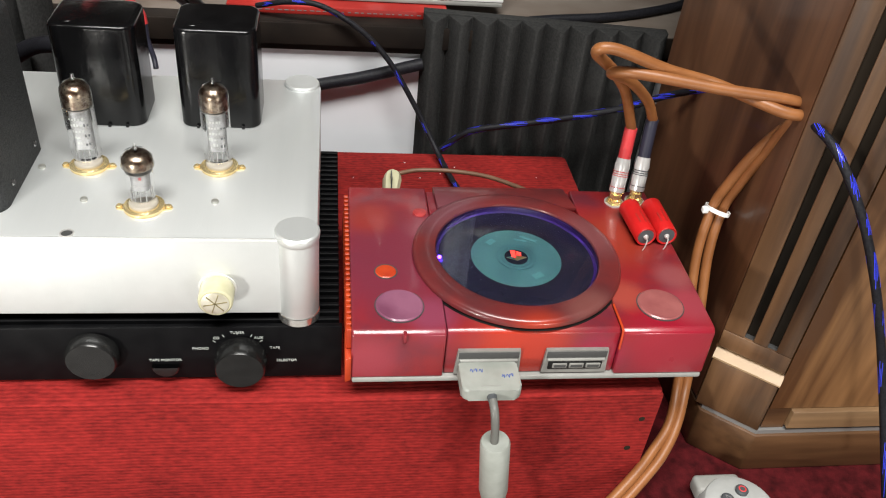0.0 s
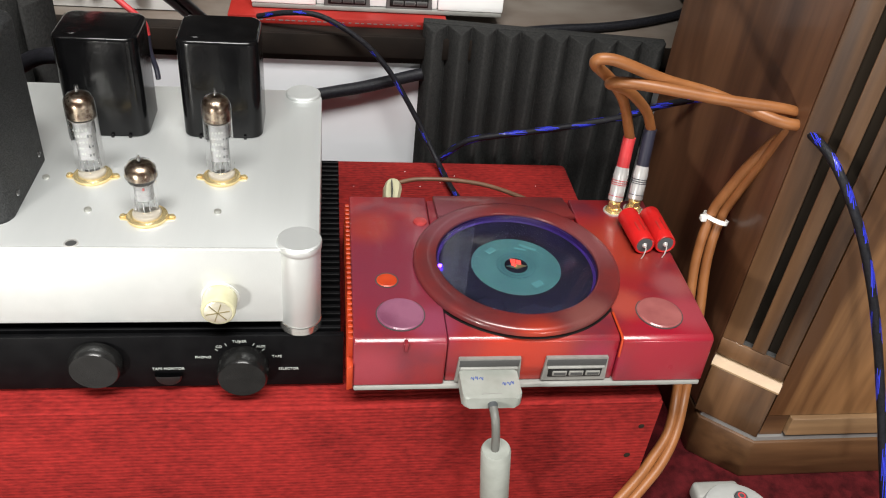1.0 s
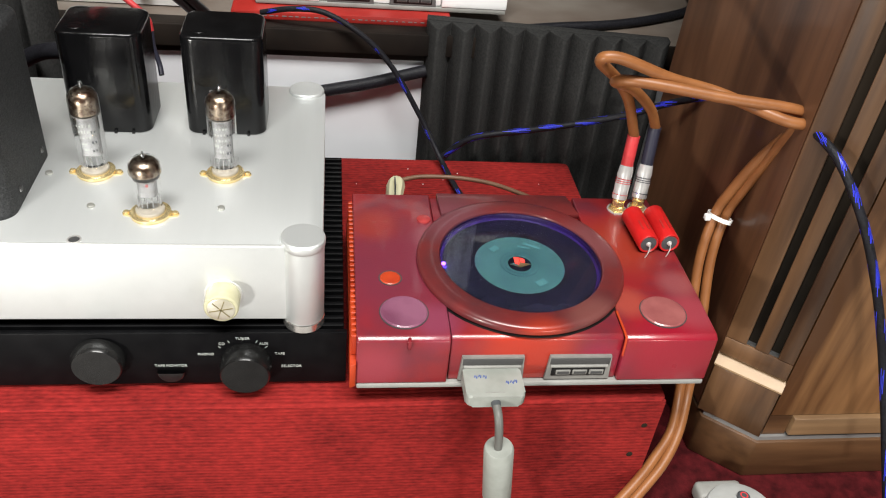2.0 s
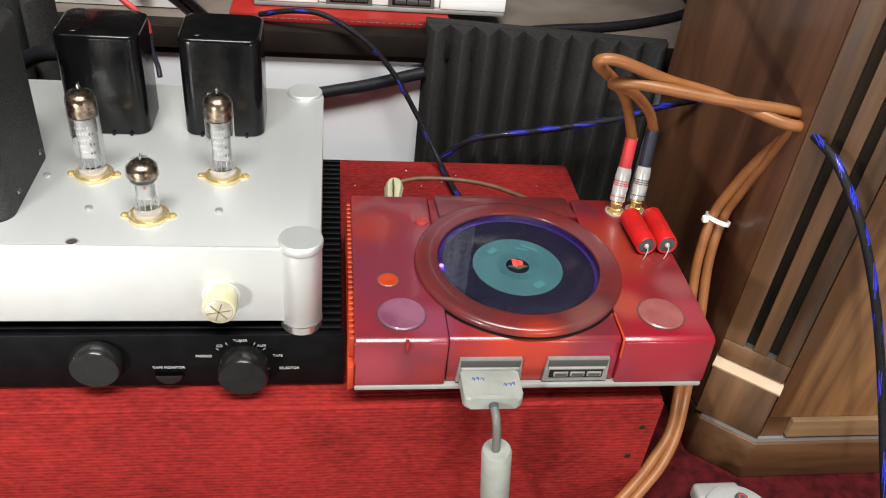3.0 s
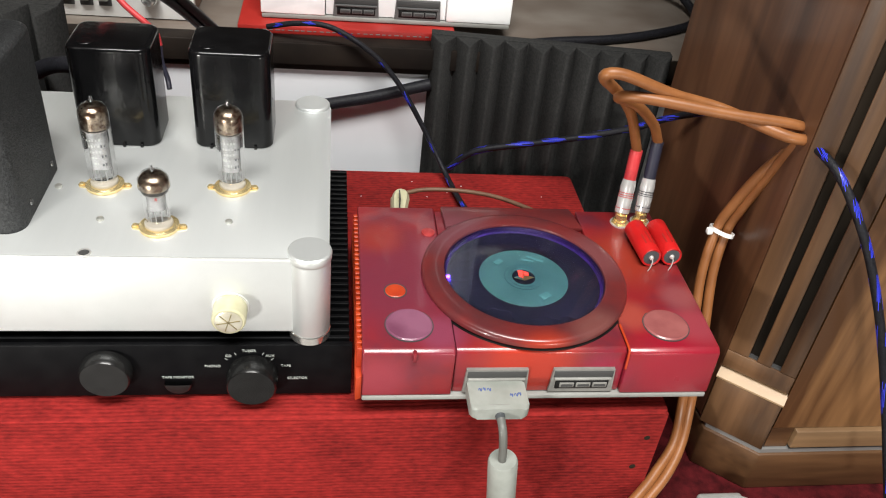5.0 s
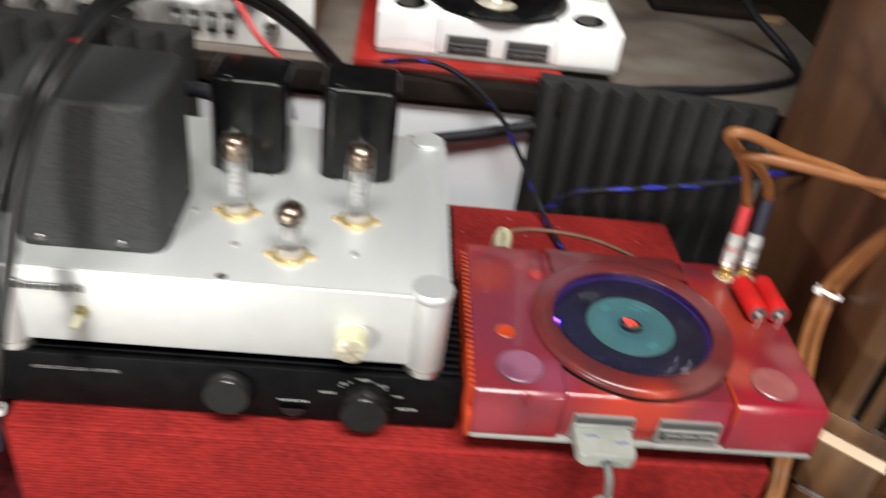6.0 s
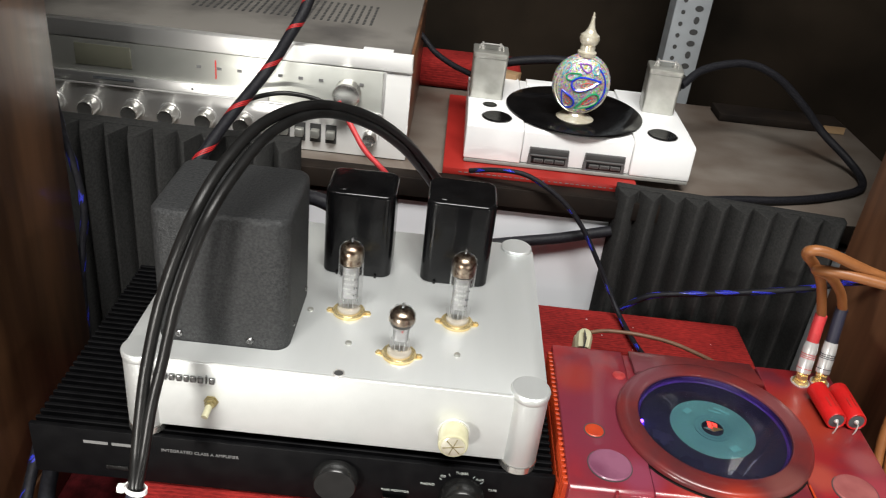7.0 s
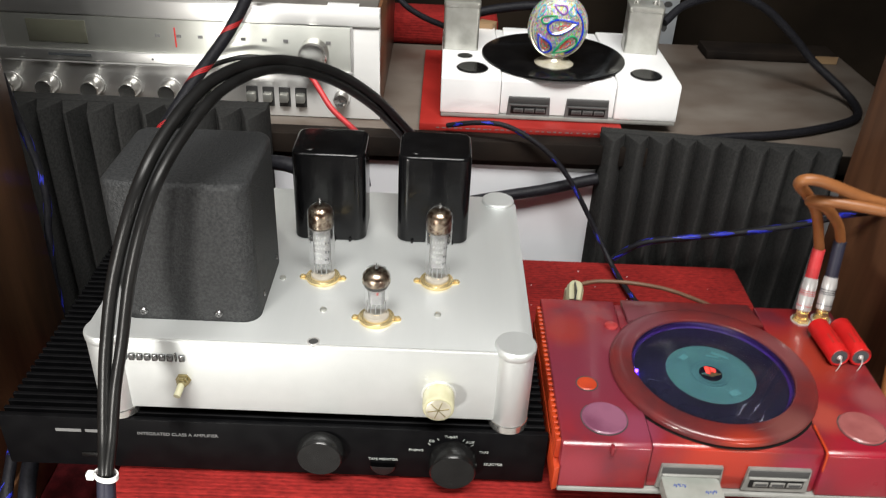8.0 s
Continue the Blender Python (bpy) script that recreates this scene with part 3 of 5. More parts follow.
# ---- cable routes ----
TAN_A = [(0.237, 0.185, 0.109), (0.219, 0.172, 0.148), (0.196, 0.15, 0.177), (0.169, 0.118, 0.205), (0.181, 0.112, 0.21), (0.223, 0.115, 0.195), (0.262, 0.113, 0.186), (0.304, 0.09, 0.178), (0.325, 0.09, 0.174), (0.321, 0.1, 0.162), (0.318, 0.115, 0.124), (0.314, 0.125, 0.091), (0.311, 0.13, 0.064), (0.305, 0.118, 0.027), (0.2995, 0.088, -0.022), (0.292, 0.06, -0.069), (0.278, 0.03, -0.088), (0.263, 0.01, -0.100), (0.246, -0.005, -0.110), (0.218, -0.025, -0.124), (0.180, -0.045, -0.140)]
TAN_B = [(0.256, 0.19, 0.115), (0.243, 0.18, 0.137), (0.214, 0.155, 0.166), (0.188, 0.13, 0.184), (0.203, 0.113, 0.192), (0.262, 0.101, 0.1880), (0.308, 0.096, 0.1845), (0.326, 0.098, 0.178), (0.325, 0.105, 0.163), (0.314, 0.118, 0.127), (0.306, 0.128, 0.089), (0.302, 0.131, 0.065), (0.295, 0.118, 0.026), (0.2895, 0.088, -0.022), (0.284, 0.06, -0.069), (0.271, 0.03, -0.088), (0.252, 0.01, -0.100), (0.235, -0.005, -0.109), (0.206, -0.025, -0.123), (0.168, -0.045, -0.139)]
BLUE_C = [(0.1, 0.35, -0.016), (0.129, 0.34, 0.014), (0.179, 0.33, 0.03), (0.222, 0.318, 0.045), (0.277, 0.3, 0.069), (0.305, 0.27, 0.099), (0.33, 0.2, 0.144), (0.33, 0.13, 0.168), (0.324, 0.085, 0.175), (0.33, 0.055, 0.17), (0.341, 0.035, 0.151), (0.358, 0.02, 0.119), (0.385, 0.01, 0.064), (0.417, 0.0, -0.011), (0.45, -0.03, -0.117)]
BLUE_D = [(-0.088, 0.4, 0.116), (-0.057, 0.385, 0.127), (-0.024, 0.378, 0.127), (0.015, 0.372, 0.106), (0.044, 0.368, 0.076), (0.073, 0.36, 0.03), (0.097, 0.335, -0.009), (0.107, 0.288, -0.012), (0.116, 0.256, -0.012)]
BLACK_E = [(0.0800, 0.3855, 0.0670), (0.066, 0.3850, 0.0635), (0.021, 0.384, 0.051), (-0.013, 0.383, 0.044), (-0.060, 0.381, 0.034), (-0.120, 0.378, 0.018)]
CREAM_F = [(0.048, 0.245, 0.021), (0.067, 0.25, 0.022), (0.099, 0.248, 0.023), (0.13, 0.235, 0.026), (0.156, 0.215, 0.028), (0.171, 0.2, 0.029)]
TWIN_G = [(-0.307, -0.06, 0.03), (-0.304, -0.055, 0.059), (-0.305, -0.042, 0.081), (-0.304, -0.03, 0.111), (-0.301, -0.02, 0.142), (-0.291, -0.01, 0.19), (-0.275, 0.005, 0.238), (-0.263, 0.04, 0.263), (-0.246, 0.085, 0.277), (-0.219, 0.135, 0.274), (-0.186, 0.19, 0.249), (-0.155, 0.25, 0.205), (-0.125, 0.31, 0.146), (-0.106, 0.33, 0.114)]
TWIN_H = [(-0.304, -0.06, 0.03), (-0.302, -0.055, 0.059), (-0.3, -0.042, 0.082), (-0.297, -0.03, 0.112), (-0.291, -0.02, 0.143), (-0.281, -0.01, 0.191), (-0.267, 0.005, 0.235), (-0.255, 0.04, 0.258), (-0.24, 0.085, 0.271), (-0.217, 0.135, 0.268), (-0.186, 0.19, 0.242), (-0.157, 0.25, 0.197), (-0.133, 0.31, 0.143), (-0.118, 0.33, 0.113)]
RED_BLACK = [(-0.374, 0.262, 0.118), (-0.357, 0.300, 0.148), (-0.337, 0.346, 0.178), (-0.315, 0.39, 0.207), (-0.293, 0.41, 0.245), (-0.281, 0.425, 0.269), (-0.274, 0.45, 0.297)]
THIN_I = [(-0.359, 0.38, 0.15), (-0.34, 0.39, 0.17), (-0.318, 0.4, 0.178), (-0.294, 0.405, 0.181), (-0.264, 0.41, 0.176), (-0.233, 0.41, 0.164)]
RED_J = [(-0.225, 0.3, 0.217), (-0.207, 0.285, 0.195), (-0.194, 0.275, 0.18), (-0.171, 0.268, 0.161), (-0.167, 0.265, 0.149)]
RED_J2 = [(-0.167, 0.265, 0.149), (-0.166, 0.262, 0.136), (-0.162, 0.258, 0.123), (-0.16, 0.252, 0.116)]
BLUE_K = [(-0.475, 0.250, 0.210), (-0.470, 0.249, 0.175), (-0.4630, 0.248, 0.140), (-0.4590, 0.246, 0.110), (-0.460, 0.246, 0.085), (-0.466, 0.246, 0.051), (-0.471, 0.247, -0.002), (-0.474, 0.250, -0.060)]
SHELF_L = [(0.164, 0.545, 0.196), (0.194, 0.57, 0.212), (0.249, 0.59, 0.22), (0.293, 0.59, 0.208), (0.334, 0.585, 0.178), (0.367, 0.575, 0.147), (0.399, 0.55, 0.123), (0.408, 0.515, 0.111), (0.386, 0.478, 0.1105), (0.330, 0.445, 0.1105), (0.277, 0.425, 0.1105), (0.221, 0.412, 0.1110), (0.185, 0.402, 0.1110)]
DARK_M = [(-0.165, 0.62, 0.203), (-0.144, 0.6, 0.187), (-0.12, 0.58, 0.179), (-0.094, 0.56, 0.175)]

# ---- black integrated amplifier ----
amp = thing("integrated_amplifier", (-0.21, 0.14, SLAB), "black finned integrated amplifier on the red bench", "amplifier")
body = part("body", box(-0.415, -0.008, 0.0265, 0.262, SLAB + 0.004, 0.0245, 0.001), BLACK_METAL, amp)
fascia = part("front_panel", box(-0.417, -0.006, 0.024, 0.0285, SLAB + 0.003, 0.0325, 0.0008), BLACK_METAL, amp)
for k in range(31):
    y = 0.0315 + k * 0.0076
    part("fin", box(-0.415, -0.008, y, y + 0.0034, 0.0242, AMP_TOP, 0.0006, 1), BLACK_METAL, amp)
for x in (-0.31, -0.04):
    for y in (0.05, 0.235):
        part("foot", lathe(drum(0.012, 0.0045), (x, y, SLAB)), BLACK_RUBBER, amp)


def front_knob(x, z, r, depth, mat, parent, name):
    return part(name, lathe([(0, 0), (r * 0.9, 0), (r * 0.97, 0.001), (r, depth * 0.45), (r * 0.95, depth - 0.002), (r * 0.88, depth), (0, depth + 0.0004)], (x, 0.0242, z), FRONT, 48), mat, parent)


front_knob(-0.177, 0.011, 0.0182, 0.012, GREY_KNOB, amp, "volume_knob")
front_knob(-0.077, 0.006, 0.0185, 0.0165, BLACK_KNOB, amp, "selector_knob")
b = lathe([(0, 0), (0.0095, 0), (0.0095, 0.004), (0.0085, 0.005), (0, 0.0052)], (-0.130, 0.0242, -0.002), FRONT, 32)
bmesh.ops.bisect_plane(b, geom=list(b.verts) + list(b.edges) + list(b.faces), plane_co=(0, 0, -0.002), plane_no=(0, 0, 1), clear_outer=True)
part("tape_monitor_button", b, GREY_KNOB, amp)
part("power_switch", box(-0.360, -0.342, 0.0225, 0.0242, -0.0065, -0.002, 0.0005), BLACK_KNOB, amp)
for text, x, z, s in (("PHONO", -0.105, 0.0125, 0.0031), ("CD", -0.0935, 0.0225, 0.0031), ("TUNER", -0.079, 0.0275, 0.0031), ("AUX", -0.0645, 0.0225, 0.0031),
                      ("TAPE", -0.0535, 0.0125, 0.0031), ("SELECTOR", -0.0455, 0.0, 0.0031), ("TAPE MONITOR", -0.1300, 0.0015, 0.0031)):
    words(text, (x, 0.0238, z), s, PRINT, amp)
words("INTEGRATED CLASS A AMPLIFIER", (-0.2845, 0.0238, 0.0190), 0.0041, PRINT_DIM, amp)
for k, (x, w) in enumerate(((-0.366, 0.019), (-0.3435, 0.020))):
    part("maker_mark", box(x - w / 2, x + w / 2, 0.0236, 0.0240, 0.0185, 0.0212), PRINT_DIM, amp, "dim grey bar for the maker's mark")
for a in (40, 63, 90, 117, 140):
    x, z = -0.079 + 0.0212 * math.cos(radians(a)), 0.006 + 0.0212 * math.sin(radians(a)) * 0.98
    d = Vector((math.cos(radians(a)), 0, math.sin(radians(a))))
    part("tick_mark", hose([(x - d.x * 0.0012, 0.0239, z - d.z * 0.0012), (x + d.x * 0.0012, 0.0239, z + d.z * 0.0012)], 0.00032, 4, 1), PRINT, amp)

# ---- silver valve amplifier ----
valve = thing("valve_amplifier", (-0.18, 0.15, AMP_TOP), "silver valve amplifier with rounded corner posts on the black amplifier", "amplifier")
POSTS = ((-0.0365, 0.0370), (-0.0395, 0.2515), (-0.3280, 0.0375), (-0.3280, 0.2515))
part("front_panel", box(-0.3265, -0.0385, 0.0295, 0.0345, 0.0405, PLATE - 0.0012, 0.0012, 3), ALU, valve)
part("side_panel", box(-0.0275, -0.0235, 0.045, 0.247, 0.0375, PLATE - 0.0012, 0.001), ALU, valve)
part("side_panel", box(-0.3425, -0.3385, 0.045, 0.247, 0.0375, PLATE - 0.0012, 0.001), ALU, valve)
part("back_panel", box(-0.3265, -0.0385, 0.2565, 0.2605, 0.0375, PLATE - 0.0012, 0.001), ALU, valve)
part("top_plate", prism(rounded(-0.3425, -0.0235, 0.0300, 0.2600, 0.013), PLATE - 0.003, PLATE, 0.0009), ALU, valve)
part("bottom_plate", box(-0.335, -0.031, 0.036, 0.253, 0.0372, 0.0392), BLACK_METAL, valve)
for k, (x, y) in enumerate(POSTS):
    post = part("corner_post", lathe([(0, 0.0400), (0.0139, 0.0400), (0.0142, 0.0405), (0.0142, PLATE - 0.004), (0, PLATE - 0.004)], (x, y, 0)), ALU, valve)
    part("cap", lathe([(0, PLATE - 0.004), (0.0142, PLATE - 0.004), (0.0148, PLATE - 0.003), (0.0151, PLATE + 0.001), (0.0147, PLATE + 0.0022), (0.0136, PLATE + 0.003), (0, PLATE + 0.0032)], (x, y, 0), None, 48), ALU, post)
    part("foot", lathe([(0, AMP_TOP), (0.0140, AMP_TOP), (0.0146, AMP_TOP + 0.0006), (0.0146, 0.0394), (0.0141, 0.0401), (0, 0.0401)], (x, y, 0)), KNOB_METAL, post, "polished metal foot")
# mains transformer cover
tc = part("transformer_cover", soft_block(-0.3225, -0.2225, 0.0525, 0.145, 0.012, PLATE, 0.2165, 0.005), CRACKLE, valve, "dark grey wrinkle-painted cover")


def cross_screw(x, y, z, r, turn, parent):
    s = part("screw", lathe([(0, 0), (r, 0), (r, r * 0.25), (r * 0.75, r * 0.6), (0, r * 0.7)], (x, y, z), turn, 16), DARK_CHROME, parent)
    m = Matrix.Translation((x, y, z)) @ (turn or Matrix())
    for a in (20, 110):
        b = box(-r * 0.6, r * 0.6, -r * 0.11, r * 0.11, r * 0.45, r * 0.74)
        bmesh.ops.transform(b, matrix=m @ pose(0, 0, 0, 0, 0, a), verts=b.verts)
        part("slot", b, PORT_DARK, s)


for x, z in ((-0.3050, 0.1125), (-0.2510, 0.1125)):
    cross_screw(x, 0.0526, z, 0.0031, FRONT, tc)
for y in (0.075, 0.125):
    cross_screw(-0.2226, y, 0.1165, 0.0024, pose(0, 0, 0, 0, 90, 0), tc)


def output_transformer(x0, x1, y0, y1):
    t = part("output_transformer", soft_block(x0, x1, y0, y1, 0.0098, PLATE + 0.0006, 0.1855, 0.0034), LACQUER, valve, "glossy black lacquered can")
    for x in (x0 + 0.013, (x0 + x1) / 2 + 0.004, x1 - 0.013):
        part("lug", box(x - 0.0011, x + 0.0011, y0 - 0.0022, y0 + 0.001, PLATE, PLATE + 0.0028, 0.0004), LACQUER, t)
    part("seal", lathe(drum(0.006, 0.0006, 0.0002), (x0 + 0.014, y0 + 0.012, 0.1853)), LACQUER, t)


output_transformer(-0.1295, -0.0695, 0.1735, 0.226)
output_transformer(-0.2160, -0.1560, 0.1720, 0.2245)
# plate fittings
for x, y in ((-0.1785, 0.071), (-0.0930, 0.0705), (-0.2155, 0.111)):
    part("bolt", lathe([(0, 0), (0.0024, 0), (0.0026, 0.0006), (0.0024, 0.0017), (0.0012, 0.0022), (0, 0.0023)], (x, y, PLATE), None, 14), ZINC, valve, "small nickel bolt head")
part("plate_hole", lathe([(0, 0.0003), (0.0034, 0.0003), (0.0036, 0.0)], (-0.1805, 0.0335, PLATE), None, 20), PORT_DARK, valve, "grey adjuster hole")
part("hole_rim", lathe([(0.0034, 0.0002), (0.0037, 0.0009), (0.0045, 0.0006), (0.0047, 0)], (-0.1805, 0.0335, PLATE), None, 20), STEEL, valve)
kx, kz = -0.0900, 0.0640
kn = part("volume_knob", lathe([(0, 0.001), (0.0112, 0.001), (0.0116, 0.002), (0.0116, 0.0135), (0.0112, 0.0152), (0.0102, 0.0160), (0, 0.0161)], (kx, 0.0295, kz), FRONT, 40), IVORY, valve, "ivory plastic knob")
part("knob_inlay", lathe([(0, 0.0161), (0.0090, 0.0161), (0.0092, 0.0164), (0.0084, 0.0168), (0, 0.0169)], (kx, 0.0295, kz), FRONT, 32), SPUN, kn, "pale spun metal inlay")
# thin brass bars imitate the radial sheen of the spun inlay
for a in range(0, 180, 60):
    b = box(-0.0080, 0.0080, -0.0003, 0.0003, 0.0167, 0.0172)
    bmesh.ops.transform(b, matrix=Matrix.Translation((kx, 0.0295, kz)) @ FRONT @ pose(0, 0, 0, 0, 0, a + 12), verts=b.verts)
    part("sheen_line", b, DULL_BRASS, kn)
part("knob_washer", lathe([(0, 0), (0.0125, 0), (0.0128, 0.0004), (0.0125, 0.001), (0, 0.001)], (kx, 0.0295, kz), FRONT, 32), ALU_EDGE, valve)
# toggle switch
tx, tz = -0.2755, 0.0690
tg = part("toggle_switch", lathe([(0, 0), (0.0058, 0), (0.0058, 0.0006), (0.0046, 0.0008), (0.0046, 0.0034), (0.0034, 0.0036), (0.0034, 0.0065), (0, 0.0068)], (tx, 0.0295, tz), FRONT, 6), DULL_BRASS, valve, "brass toggle bush")
part("lever", hose([(tx, 0.024, tz), (tx - 0.0006, 0.0195, tz - 0.0018), (tx - 0.0012, 0.0150, tz - 0.0034)], 0.0026, 12, 4), IVORY, tg, "cream lever pointing down")
# maker's mark as plain shapes
for k, (x, w, h) in enumerate(((-0.3155, 0.0052, 0.0078), (-0.3095, 0.0044, 0.0056), (-0.3040, 0.0044, 0.0056), (-0.2985, 0.0044, 0.0056), (-0.2932, 0.0040, 0.0056), (-0.2880, 0.0046, 0.0056), (-0.2825, 0.0044, 0.0056), (-0.2782, 0.0016, 0.0074), (-0.2740, 0.0044, 0.0056))):
    part("maker_mark", box(x - w / 2, x + w / 2, 0.0272, 0.0297, 0.0868, 0.0868 + h, 0.0009), DARK_CHROME, valve, "dark raised bar for the maker's mark")


def valve_tube(x, y, top, r, power):
    """A noval valve in a gilt socket; power valves are tall, the driver is short with a wide getter head."""
    base = PLATE
    sock = part("valve_socket", lathe([(0, 0), (0.0125, 0), (0.0132, 0.0006), (0.0132, 0.0026), (0.0118, 0.0034), (0.0098, 0.0034), (0, 0.0032)], (x, y, base), None, 40), GOLD, valve, "gilt socket flange")
    part("ceramic", lathe([(0, 0.0032), (0.0094, 0.0032), (0.0095, 0.0048), (0.0088, 0.0056), (0, 0.0056)], (x, y, base), None, 32), CERAMIC, sock, "white ceramic socket")
    for s in (-1, 1):
        part("ear", prism([(x + s * 0.0125, y - 0.0035), (x + s * 0.0175, y - 0.0022), (x + s * 0.0185, y), (x + s * 0.0175, y + 0.0022), (x + s * 0.0125, y + 0.0035)], base, base + 0.0012), GOLD, sock)
        part("ear_screw", lathe([(0, 0), (0.0019, 0), (0.0019, 0.0012), (0.001, 0.0017), (0, 0.0018)], (x + s * 0.0158, y, base + 0.0012), None, 12), GOLD, sock)
    h = top - base
    rb = r if power else r * 0.86
    t = part("valve", lathe([(0, 0.0062), (rb * 0.72, 0.0062), (rb * 0.93, 0.0085), (rb, 0.012), (rb, h - 0.0195), (r, h - 0.0165), (r, h - 0.0135), (r * 0.96, h - 0.0105), (r * 0.75, h - 0.0072), (r * 0.4, h - 0.0056), (0.0018, h - 0.0048), (0.0013, h - 0.003), (0.0011, h - 0.0008), (0, h)] + [(0, h - 0.0066), (r * 0.36, h - 0.0068), (r * 0.70, h - 0.0082), (r * 0.90, h - 0.0112), (r - 0.0009, h - 0.0140), (r - 0.0009, h - 0.0168), (rb - 0.0009, h - 0.0200), (rb - 0.0009, 0.0125), (rb * 0.84, 0.0095), (0, 0.0085)], (x, y, base), None, 40), GLASS, valve,
             "tall clear glass output valve" if power else "short clear glass driver valve")
    for o in t, :
        o.visible_shadow = False
    ri = r - 0.0012
    part("getter", lathe([(ri, h - (0.0235 if power else 0.0172)), (ri, h - 0.0146), (r * 0.875, h - 0.0116), (r * 0.68, h - 0.0087), (r * 0.34, h - 0.0072), (0.0012, h - 0.0070)], (x, y, base), None, 36), GETTER, t, "silvery brown getter flash")
    lo, hi = 0.0165, h - (0.0255 if power else 0.0215)
    part("anode", prism(rounded(x - rb * 0.56, x + rb * 0.56, y - r * 0.42, y + r * 0.42, r * 0.25, 4), base + lo, base + hi), PLATE_GREY, t, "grey sheet-metal anode")
    for z in (hi + 0.0004,):
        part("mica_spacer", lathe([(0, 0), (rb * 0.86, 0), (rb * 0.86, 0.0005), (0, 0.0005)], (x, y, base + z), None, 20), MICA, t)
    for k in range(9):
        a = radians(36 * k + 18)
        part("pin", hose([(x + 0.0058 * math.cos(a), y + 0.0058 * math.sin(a), base + 0.0088), (x + 0.0058 * math.cos(a), y + 0.0058 * math.sin(a), base + lo)], 0.00035, 5, 1), PLATE_GREY, t)
    part("tip", lathe([(0, h - 0.0062), (0.0009, h - 0.0050), (0.0006, h - 0.0030), (0.0005, h - 0.0014), (0, h - 0.0009)], (x, y, base), None, 12), DARK_CHROME, t)
    if power:
        for z, u0, cells, m in ((0.0420, -0.0050, 5, PRINT), (0.0375, -0.0042, 4, PRINT), (0.0330, -0.0036, 4, PRINT), (0.0285, -0.0046, 3, PRINT), (0.0240, -0.0014, 2, PRINT),
                                (0.0370, 0.0042, 2, BUTTON_DARK), (0.0290, 0.0040, 2, BUTTON_DARK), (0.0225, 0.0036, 2, BUTTON_DARK)):
            b = bmesh.new()
            for k in range(cells):
                wide = random.uniform(0.0007, 0.0015)
                high = random.uniform(0.0012, 0.0022)
                a0 = -math.pi / 2 + (u0 + k * 0.0021) / r
                quad = [(a0, 0), (a0 + wide / r, 0), (a0 + wide / r, high), (a0, high)]
                b.faces.new([b.verts.new((x + 1.008 * r * math.cos(a), y + 1.008 * r * math.sin(a), base + z + d)) for a, d in quad])
            part("print_bar", b, m, t, "worn printed bars")
    else:
        # a red glint drawn as a small coloured box
        part("painted_glint", box(x + 0.0004, x + 0.0018, y - r * 0.5, y - r * 0.44, base + hi - 0.0035, base + hi - 0.0015), LAMP_RED, t, "red glint inside the valve, drawn as a small box")


valve_tube(-0.1842, 0.1135, 0.1780, 0.0101, True)
valve_tube(-0.0945, 0.1145, 0.1780, 0.0101, True)
valve_tube(-0.1382, 0.0630, 0.1558, 0.0104, False)


